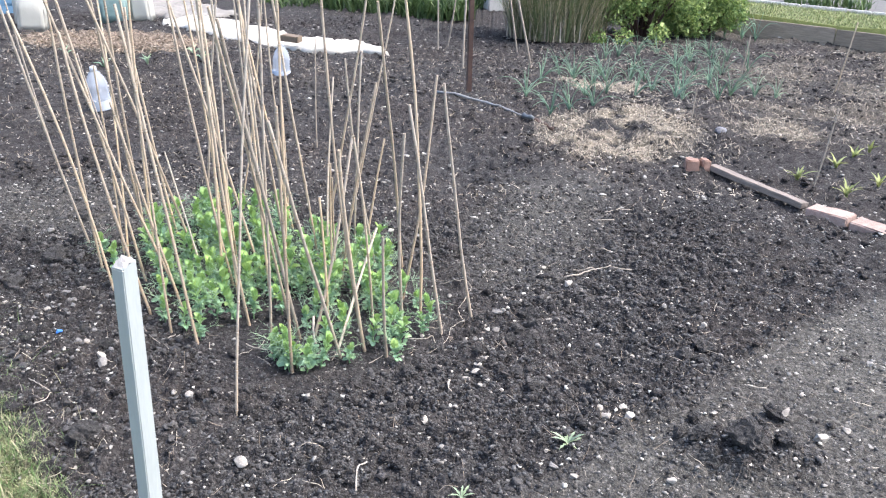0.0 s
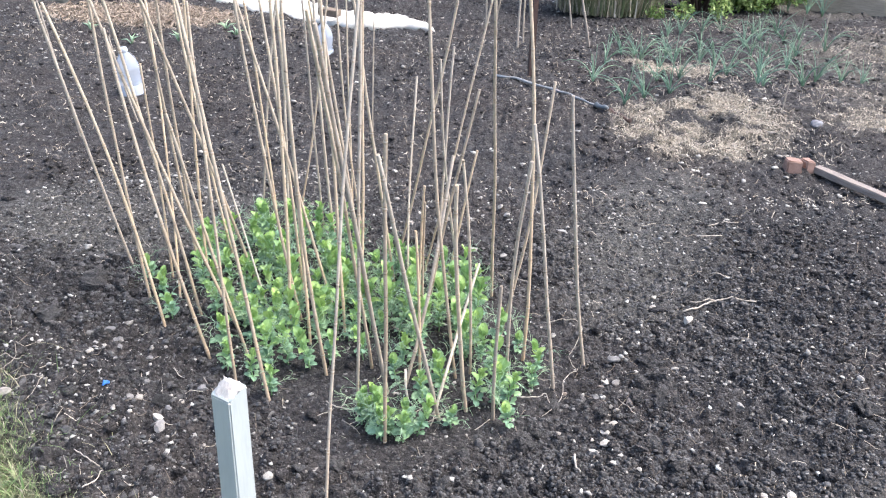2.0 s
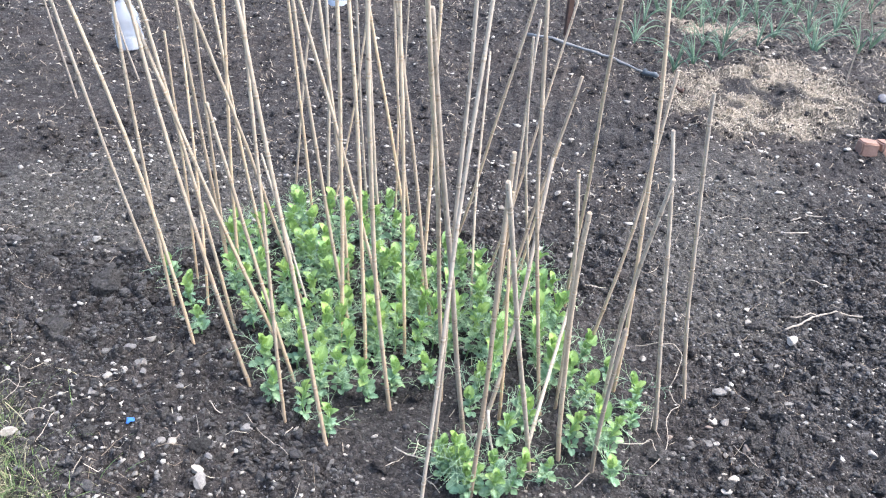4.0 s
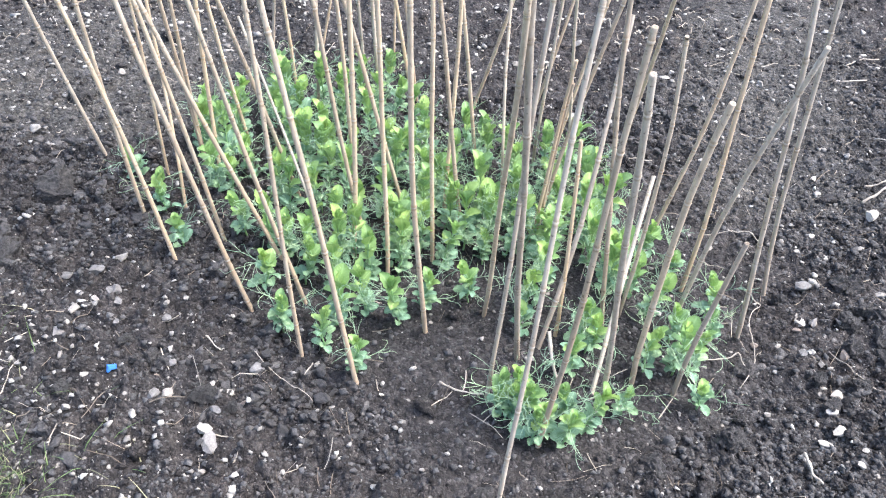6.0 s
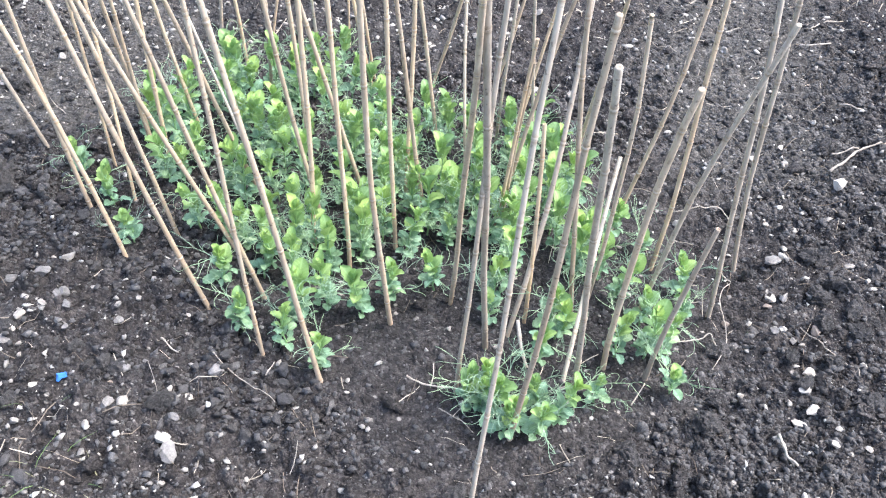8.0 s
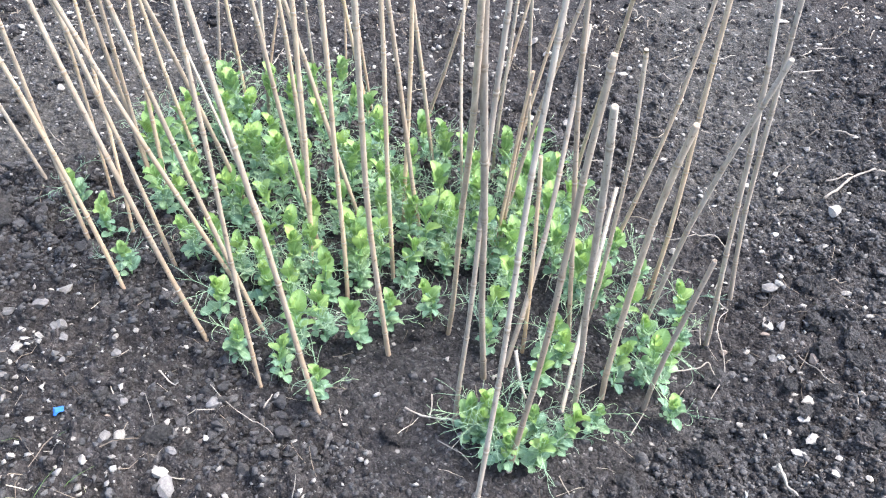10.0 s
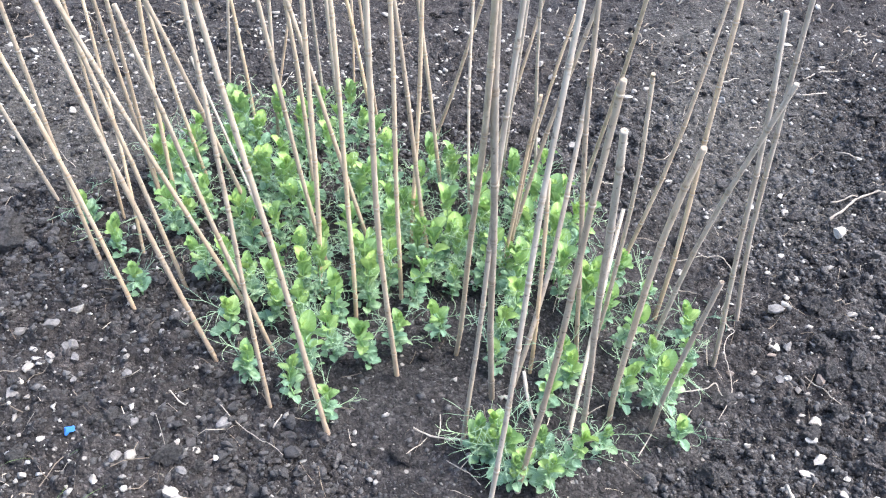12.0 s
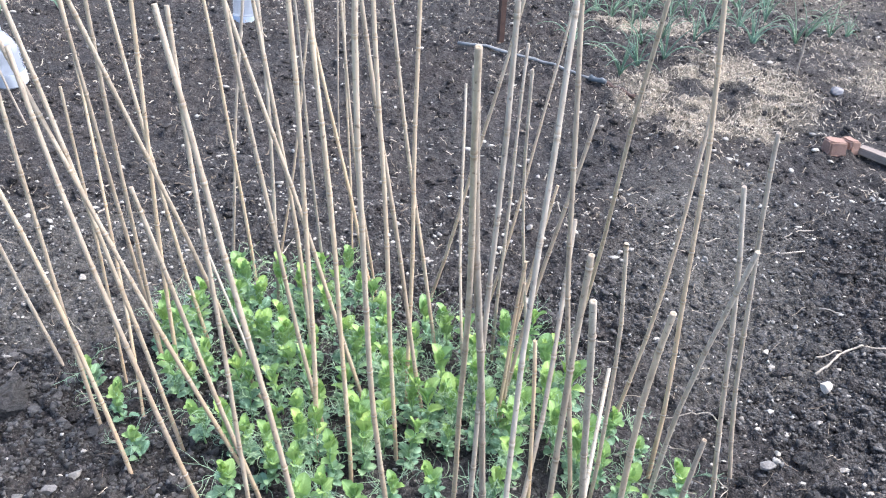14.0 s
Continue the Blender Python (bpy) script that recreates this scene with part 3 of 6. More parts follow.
# ---- clods, crumbs, stones and litter on the soil ----
rng = np.random.RandomState(11)
CLODS1 = [pebble_shape(2, s, 0.75, 9, 0.25) for s in range(9)]
CLODS2 = [pebble_shape(1, s + 20, 0.8, 5, 0.3) for s in range(10)]


def crumb_shape(seed):
    """An angular crumb of eight faces."""
    r = np.random.RandomState(seed)
    v = np.array([[1, 0, 0], [-1, 0, 0], [0, 1, 0], [0, -1, 0], [0, 0, 1], [0, 0, -1.0]]) * r.uniform(0.6, 1.15, (6, 1)) + r.uniform(-0.3, 0.3, (6, 3))
    return v, np.array([[0, 2, 4], [2, 1, 4], [1, 3, 4], [3, 0, 4], [2, 0, 5], [1, 2, 5], [3, 1, 5], [0, 3, 5]])


CRUMBS = [crumb_shape(s + 60) for s in range(14)]
CHIPS = [pebble_shape(1, s + 40, 0.7, 8, 0.2) for s in range(8)]


def spots(rng, count, x0, x1, y0, y1, keep):
    """Places in a rectangle, kept by chance as keep(x, y) says."""
    got = np.zeros((0, 2))
    while len(got) < count:
        p = np.stack([rng.uniform(x0, x1, count), rng.uniform(y0, y1, count)], 1)
        got = np.concatenate([got, p[rng.uniform(0, 1, count) < keep(p[:, 0], p[:, 1])]])
    return got[:count]


def cloddy(x, y):
    k = (1 - 0.95 * bed_share(x, y)) * (1 - 0.88 * path_share(x, y))
    patch = smooth(0.35, 0.7, 0.6 * value_noise(x, y, 0.40, 61) + 0.4 * value_noise(x, y, 0.11, 62))
    return k * (0.2 + 0.8 * patch) * (x + y > 0.72)


def stony(x, y):
    return (1 - 0.8 * bed_share(x, y)) * (0.45 + 0.55 * smooth(0.3, 0.7, value_noise(x, y, 0.6, 66))) * (x + y > 0.74)


p = spots(rng, 1100, -2.6, 2.3, 1.5, 4.8, cloddy)
scatter("soil_clods", CLODS1, p, 0.009 + 0.022 * rng.uniform(0, 1, len(p)) ** 3, SOIL, rng,
        "dark crumbly clods of damp garden soil", "soil", 0.44, (1.2, 1.1, 0.85), True)
p = spots(rng, 95000, -2.4, 1.9, 1.65, 4.5, lambda x, y: np.maximum(cloddy(x, y), 0.10 * (x + y > 0.74)) * (1 - 0.6 * smooth(3.4, 4.4, y)))
scatter("soil_crumbs", CRUMBS, p, 0.0022 + 0.0085 * rng.uniform(0, 1, len(p)) ** 3.0, CLOD, rng,
        "dark crumbs of loose soil", "soil", 0.5, (1.15, 1.1, 0.8), True)
p = spots(rng, 9000, -5.0, 4.6, 4.2, 10.5, cloddy)
scatter("far_soil_clods", CLODS2, p, 0.009 + 0.018 * rng.uniform(0, 1, len(p)) ** 2.5, SOIL, rng,
        "dark clods on the dug plot beyond the peas", "soil", 0.52, (1.25, 1.1, 0.75), True)
p = np.concatenate([spots(rng, 8500, -2.5, 2.2, 1.5, 4.6, stony), spots(rng, 260, -2.1, -1.0, 1.9, 3.0, lambda x, y: 1 - smooth(0.1, 0.35, np.abs(x + y - 1.08)))])
scatter("pebbles", CHIPS, p, 0.0024 + 0.0105 * rng.uniform(0, 1, len(p)) ** 2.8, STONE, rng,
        "small pale flint pebbles in the soil", "stones", 0.15, (1, 1, 0.6), True)
p = spots(rng, 6000, -5.5, 5.0, 4.0, 11.5, lambda x, y: stony(x, y) * 0.9)
scatter("far_pebbles", CHIPS, p, 0.006 + 0.017 * rng.uniform(0, 1, len(p)) ** 3, STONE, rng,
        "pale pebbles strewn over the dug plot", "stones", 0.2, (1.2, 1, 0.5), True)


def fibres(name, p, low, high, width, mat, label, lift=0.004):
    n = len(p)
    a = rng.uniform(0, 2 * math.pi, n)
    d = np.stack([np.cos(a), np.sin(a)], 1)
    ln = rng.uniform(low, high, n)
    bow = rng.uniform(-0.25, 0.25, n) * ln
    side = np.stack([-d[:, 1], d[:, 0]], 1)
    v = np.zeros((n, 8, 3))
    for s, t in enumerate((-0.5, -0.15, 0.2, 0.5)):
        q = p + d * (ln * t)[:, None] + side * (bow * (0.25 - t * t))[:, None]
        z = height(q[:, 0], q[:, 1]) + lift * rng.uniform(0.6, 2.4, n)
        w = width * rng.uniform(0.6, 1.3, n)
        v[:, 2 * s, :2], v[:, 2 * s, 2] = q - side * w[:, None] / 2, z
        v[:, 2 * s + 1, :2], v[:, 2 * s + 1, 2] = q + side * w[:, None] / 2, z + width * 0.6
    f = np.array([[2 * s, 2 * s + 1, 2 * s + 3, 2 * s + 2] for s in range(3)])[None] + (np.arange(n) * 8)[:, None, None]
    tagged(new(name, joined(name, [(v.reshape(-1, 3), f.reshape(-1, 4))], None, mat)), label, "straw", kind="stuff")


LUMPS = [pebble_shape(2, s + 120, 0.42, 10, 0.22) for s in range(12)]
p = np.concatenate([spots(rng, 2500, -2.3, -0.75, 2.0, 3.6, lambda x, y: (x + y > 0.8) * (1 - bed_share(x, y)) * smooth(0.3, 0.65, value_noise(x, y, 0.2, 63))),
                    spots(rng, 2300, -0.3, 1.6, 1.7, 4.0, lambda x, y: cloddy(x, y) * smooth(0.35, 0.7, value_noise(x, y, 0.25, 64)))])
scatter("rough_clods", LUMPS, p, 0.005 + 0.015 * rng.uniform(0, 1, len(p)) ** 3.5, LUMP, rng,
        "dark broken lumps of soil lying loose", "soil", 0.42, (1.15, 1.0, 0.85), True)
p = spots(rng, 7500, -2.4, 1.7, 1.6, 4.4, cloddy)
scatter("small_clods", CLODS2, p, 0.0045 + 0.007 * rng.uniform(0, 1, len(p)) ** 2, SOIL, rng,
        "small angular lumps of dark broken soil", "soil", 0.42, (1.15, 1.0, 0.85), True)
p = spots(rng, 1500, -2.5, 1.7, 1.6, 4.6, lambda x, y: 0.5 + 0.5 * (np.abs(x + y - 0.95) < 0.35))
fibres("plant_litter", p, 0.015, 0.085, 0.0016, FIBRE, "pale dry roots and stalks lying on the soil")


p = spots(rng, 15000, 0.2, 3.6, 4.8, 8.2, straw_right)
fibres("straw_mulch", p, 0.007, 0.026, 0.0021, STRAW, "loose pale straw mulch round the onions", 0.006)
p = spots(rng, 6500, -5.2, -2.4, 7.6, 9.3, straw_left)
fibres("dry_mulch", p, 0.03, 0.11, 0.005, blade_material("brown_straw", ((0.0, (0.14, 0.105, 0.075)), (0.6, (0.29, 0.225, 0.165)), (1.0, (0.46, 0.385, 0.30))), 0.1),
       "dry brown straw spread beside the containers", 0.012)
p = spots(rng, 6500, 1.2, 5.0, 4.6, 9.8, lambda x, y: 0.12 + 0.6 * smooth(0.55, 0.75, value_noise(x, y, 0.5, 95)))
fibres("scattered_straw", p, 0.012, 0.05, 0.0026, STRAW, "thin scattered straw on the bed behind the boards", 0.008)


p = spots(rng, 70, 0.35, 0.85, 2.05, 2.55, lambda x, y: 1 - smooth(0.05, 0.2, np.hypot(x - 0.57, (y - 2.34) * 1.3)))
fibres("dry_leaf_litter", p, 0.005, 0.022, 0.003, FIBRE, "pale dry leaf scraps on the trodden soil", 0.004)
p = spots(rng, 6500, -5.0, 1.2, 4.3, 9.0, lambda x, y: 0.35 + 0.65 * smooth(0.45, 0.7, value_noise(x, y, 0.4, 97)))
fibres("far_plant_litter", p, 0.010, 0.04, 0.0036, FIBRE, "short pale stalks strewn over the dug plot", 0.008)


def stone(x, y, size, mat=CHALK, label="pale flint stone lying on dark soil"):
    stone.count += 1
    v, f = pebble_shape(2, 300 + stone.count, 0.16, 11, 0.36)
    r = np.random.RandomState(stone.count)
    v = v * (size * 0.57) * np.array([r.uniform(0.9, 1.3), r.uniform(0.7, 1.0), r.uniform(0.55, 0.8)])
    ob = new("stone", mesh_of("stone", v, [tuple(int(i) for i in q) for q in f], mat, True))
    ob.matrix_world = pose(x, y, ground_at(x, y) + 0.003 + size * 0.2, r.uniform(-20, 20), r.uniform(-20, 20), r.uniform(0, 360))
    tagged(ob, label, "stone", "stones on the soil")


stone.count = 0
stone(-1.565, 2.986, 0.041)
stone(-1.636, 2.773, 0.029)
stone(-1.586, 2.845, 0.023)
stone(-1.630, 2.815, 0.029)
stone(-1.538, 2.602, 0.024)
stone(-1.251, 2.461, 0.032)
stone(-1.143, 2.791, 0.014)
stone(-1.565, 3.056, 0.017)
stone(-1.446, 3.004, 0.014)
stone(-1.037, 2.667, 0.019)
stone(-0.886, 2.583, 0.016)
stone(-1.408, 2.502, 0.026)
stone(-1.553, 2.520, 0.021)
stone(-0.741, 2.434, 0.012)
stone(0.116, 2.502, 0.033)
stone(0.153, 2.847, 0.031)
stone(0.513, 3.279, 0.048)
stone(-1.807, 3.880, 0.030)
stone(-1.427, 3.715, 0.034)
stone(0.268, 3.242, 0.017)
stone(-0.009, 3.125, 0.029)
stone(0.314, 3.544, 0.019)
stone(0.374, 3.192, 0.021)
stone(0.084, 2.532, 0.017)
stone(0.161, 2.457, 0.017)
stone(-0.099, 2.764, 0.020)
stone(-0.333, 3.688, 0.037)
stone(-0.187, 4.171, 0.034)
stone(-0.466, 4.103, 0.029)
stone(-0.643, 4.021, 0.032)
stone(-1.169, 2.640, 0.036, GREYSTONE, "rough grey stone lying on dark soil")
stone(-1.642, 2.733, 0.034, GREYSTONE, "rough grey stone lying on dark soil")
stone(-1.403, 2.785, 0.028, GREYSTONE, "rough grey stone lying on dark soil")
stone(-1.366, 2.649, 0.040, GREYSTONE, "rough grey stone lying on dark soil")
stone(0.258, 2.849, 0.041, GREYSTONE, "rough grey stone lying on dark soil")
stone(-0.576, 1.909, 0.043)
stone(-0.044, 2.198, 0.034)
stone(0.637, 2.288, 0.044)
stone(0.568, 2.297, 0.040)
stone(1.039, 2.949, 0.034)
stone(1.247, 2.225, 0.062)
stone(0.718, 1.967, 0.033)
stone(0.928, 2.327, 0.029)
stone(-1.781, 2.541, 0.034)
stone(-1.695, 2.650, 0.032)
stone(-1.956, 3.504, 0.037)
stone(-1.377, 2.554, 0.029, GREYSTONE, "rough grey stone lying on dark soil")
stone(-1.610, 2.935, 0.039, GREYSTONE, "rough grey stone lying on dark soil")
stone(-1.540, 2.860, 0.035, GREYSTONE, "rough grey stone lying on dark soil")
stone(-1.682, 2.926, 0.030, GREYSTONE, "rough grey stone lying on dark soil")
stone(-1.238, 2.515, 0.025, GREYSTONE, "rough grey stone lying on dark soil")
stone(0.189, 2.850, 0.037, GREYSTONE, "rough grey stone lying on dark soil")
stone(0.194, 2.963, 0.038, GREYSTONE, "rough grey stone lying on dark soil")
stone(-0.917, 2.280, 0.031)
stone(-0.840, 2.231, 0.032)
stone(0.589, 2.773, 0.029)
stone(0.712, 2.699, 0.024)
stone(0.900, 3.075, 0.027)
stone(-1.235, 2.439, 0.043, GREYSTONE, "rough grey stone lying on dark soil")
stone(0.368, 2.010, 0.044, GREYSTONE, "rough grey stone lying on dark soil")
stone(0.425, 1.965, 0.025)
stone(0.347, 2.093, 0.022)
stone(0.621, 2.342, 0.032)
stone(0.542, 2.321, 0.028)
stone(1.186, 2.376, 0.047)
stone(1.372, 2.314, 0.035)
stone(1.287, 2.506, 0.022)
stone(1.635, 2.773, 0.030)
stone(1.426, 2.557, 0.028)
stone(-1.344, 2.555, 0.028)
stone(-1.368, 2.431, 0.017)
stone(-1.236, 2.374, 0.017)
stone(-0.886, 2.615, 0.013)
stone(-0.890, 2.350, 0.016)
stone(-0.794, 2.391, 0.012)
stone(-0.197, 3.711, 0.034)
stone(0.080, 3.548, 0.026)
stone(0.134, 2.727, 0.026)
stone(0.072, 2.768, 0.018)
stone(0.162, 2.709, 0.020)
stone(0.418, 3.128, 0.024)
stone(0.019, 2.443, 0.024)
stone(0.132, 2.416, 0.022)
stone(0.209, 2.408, 0.019)
stone(0.292, 2.624, 0.018)
stone(-1.409, 2.823, 0.022)
stone(-1.219, 2.580, 0.018)
stone(-1.078, 2.377, 0.014)
stone(0.399, 3.404, 0.026)
stone(0.419, 4.053, 0.031)
stone(0.487, 3.887, 0.025)
stone(-0.357, 4.117, 0.029)
stone(-0.223, 4.268, 0.031)
stone(0.100, 4.098, 0.026)
stone(0.567, 3.606, 0.024)
stone(0.409, 2.956, 0.026)
stone(-0.105, 2.895, 0.015)
stone(-1.604, 2.996, 0.013)
stone(-1.607, 2.725, 0.013)
stone(-1.598, 2.700, 0.013)
stone(-1.551, 2.853, 0.025, GREYSTONE, "rough grey stone lying on dark soil")
stone(-1.529, 2.827, 0.024, GREYSTONE, "rough grey stone lying on dark soil")
stone(-1.529, 2.773, 0.022, GREYSTONE, "rough grey stone lying on dark soil")
stone(-1.511, 2.760, 0.019, GREYSTONE, "rough grey stone lying on dark soil")
stone(-1.489, 2.897, 0.014)
stone(-1.369, 2.845, 0.013)
stone(-1.253, 2.805, 0.014)
stone(-1.348, 2.907, 0.020, GREYSTONE, "rough grey stone lying on dark soil")
stone(-1.197, 2.662, 0.012, BUFFSTONE, "buff brown stone lying on dark soil")
stone(-1.387, 2.619, 0.014, BUFFSTONE, "buff brown stone lying on dark soil")
stone(-1.374, 2.541, 0.024, GREYSTONE, "rough grey stone lying on dark soil")
stone(-1.261, 2.601, 0.018)
stone(-1.184, 2.550, 0.015, BUFFSTONE, "buff brown stone lying on dark soil")
stone(-1.324, 2.672, 0.015, GREYSTONE, "rough grey stone lying on dark soil")
stone(0.239, 3.006, 0.024)
stone(0.222, 2.974, 0.028)
stone(0.137, 2.824, 0.022, BUFFSTONE, "buff brown stone lying on dark soil")
stone(0.108, 2.722, 0.021, GREYSTONE, "rough grey stone lying on dark soil")
stone(0.159, 2.610, 0.030)
stone(0.122, 2.558, 0.029)
stone(0.082, 2.476, 0.036)
stone(-0.018, 2.558, 0.019)
stone(0.013, 2.767, 0.019, BUFFSTONE, "buff brown stone lying on dark soil")
stone(0.247, 2.550, 0.014)
stone(0.221, 2.733, 0.034, BUFFSTONE, "buff brown stone lying on dark soil")
stone(0.431, 2.873, 0.023)
stone(0.430, 2.897, 0.020)
stone(0.417, 3.484, 0.028)
stone(0.439, 3.353, 0.018)
stone(0.229, 3.104, 0.019)


def clod(x, y, size):
    """A large broken lump: flat broken faces, rough at every scale."""
    stone.count += 1
    v, f = pebble_shape(4, 500 + stone.count, 0.0, 12, 0.50)
    r = np.random.RandomState(stone.count)
    d = v / np.linalg.norm(v, axis=1)[:, None]
    rough = np.zeros(len(v))
    for k in range(46):
        pitch = r.uniform(3.5, 26)
        way = r.normal(size=3)
        way *= pitch / np.linalg.norm(way)
        rough += (np.abs(np.sin(d @ way + r.uniform(0, 6))) - 0.6) * 0.36 / pitch ** 0.85
    v = v * (1 + rough + 0.025 * r.uniform(-1, 1, len(v)))[:, None] * (size / 2) * np.array([1.0, 0.88, 0.80])
    ob = new("soil_clod", mesh_of("soil_clod", v, [tuple(int(i) for i in q) for q in f], DRY_CLOD, True))
    ob.matrix_world = pose(x, y, ground_at(x, y) + size * 0.13, r.uniform(-25, 25), r.uniform(-25, 25), r.uniform(0, 360))
    tagged(ob, "large dark clod of damp soil", "clod", "large clods")


clod(-1.801, 3.220, 0.084)
clod(-1.573, 2.568, 0.054)
clod(-1.645, 2.782, 0.044)
clod(-1.269, 2.559, 0.058)
clod(0.281, 2.839, 0.069)
clod(0.445, 3.052, 0.051)
clod(0.128, 2.576, 0.051)
clod(-1.880, 3.709, 0.088)
clod(-1.370, 2.656, 0.051)
clod(-0.309, 2.419, 0.075)
clod(-0.037, 2.677, 0.056)
clod(0.374, 2.753, 0.063)
clod(0.960, 2.095, 0.130)
clod(-1.096, 1.995, 0.118)
clod(1.002, 2.789, 0.098)
clod(-0.167, 2.256, 0.058)
clod(0.314, 2.988, 0.062)
clod(1.080, 2.100, 0.070)
clod(0.830, 2.140, 0.072)
clod(-1.822, 3.257, 0.131)
clod(-1.889, 3.018, 0.079)
clod(-1.406, 2.663, 0.046)
clod(-1.208, 2.536, 0.038)
clod(-1.439, 2.663, 0.035)
clod(-1.482, 2.709, 0.039)
clod(0.357, 2.876, 0.072)
clod(0.332, 2.780, 0.063)
clod(0.221, 2.634, 0.059)
clod(-0.122, 2.483, 0.072)
clod(0.265, 2.513, 0.058)
clod(-0.088, 2.537, 0.035)
clod(0.120, 2.920, 0.040)
clod(0.343, 2.976, 0.066)
clod(-1.856, 2.981, 0.092)
clod(-0.411, 2.258, 0.058)
clod(-0.357, 2.250, 0.051)
clod(-0.666, 2.335, 0.050)
clod(0.330, 2.891, 0.054)
clod(1.034, 3.106, 0.065)
clod(0.902, 2.707, 0.071)
clod(0.961, 2.675, 0.070)
clod(0.725, 2.776, 0.050)
clod(0.557, 2.627, 0.051)
clod(0.323, 2.415, 0.047)
clod(0.626, 2.519, 0.046)
clod(0.473, 2.611, 0.043)
clod(0.496, 2.355, 0.047)
clod(1.064, 2.283, 0.083)
clod(0.860, 2.294, 0.061)
clod(1.141, 2.355, 0.072)
clod(0.784, 2.194, 0.055)
clod(0.243, 2.747, 0.047)
clod(0.322, 2.719, 0.054)
clod(0.125, 2.648, 0.039)
clod(0.175, 2.531, 0.034)
clod(0.101, 2.841, 0.039)
clod(0.551, 3.468, 0.068)
clod(0.079, 2.441, 0.030)

# ---- turf at the corner of the bed ----
p = spots(rng, 32000, -2.4, -0.70, 1.4, 3.0, lambda x, y: 1 - smooth(-0.06, 0.06, x + y - 0.755 + 0.16 * (value_noise(x, y, 0.16, 33) - 0.5)))
roots = np.concatenate([p, height(p[:, 0], p[:, 1])[:, None] - 0.01], 1)
turf = new("turf", blades("turf", roots, rng.uniform(0.014, 0.05, len(p)), rng.uniform(0.0014, 0.0028, len(p)),
                          ways(rng, len(p), 0.2, 1.5), TURF, rng, segs=2))
tagged(turf, "short pale green grass with dry stalks at the bed's edge", "grass", kind="stuff")
p = spots(rng, 150, -2.6, -0.9, 1.5, 3.4, lambda x, y: 1 - smooth(0.02, 0.3, np.abs(x + y - 0.86)))
roots = np.concatenate([p, height(p[:, 0], p[:, 1])[:, None] - 0.005], 1)
tagged(new("edge_grass", blades("edge_grass", roots, rng.uniform(0.02, 0.07, len(p)), rng.uniform(0.0015, 0.0028, len(p)),
                                ways(rng, len(p), 0.5, 1.3), TURF, rng, bend=0.8)),
       "stray grass stalks creeping over the soil", "grass", kind="stuff")


p = spots(rng, 13000, -5.0, -0.72, -0.8, 4.6, lambda x, y: 1.0 * (x + y < 0.66))
roots = np.concatenate([p, height(p[:, 0], p[:, 1])[:, None] - 0.01], 1)
tagged(new("path_grass", blades("path_grass", roots, rng.uniform(0.03, 0.09, len(p)), rng.uniform(0.004, 0.008, len(p)), ways(rng, len(p), 0.1, 1.1), TURF, rng)),
       "short grass of the path beside the bed", "grass", kind="stuff")


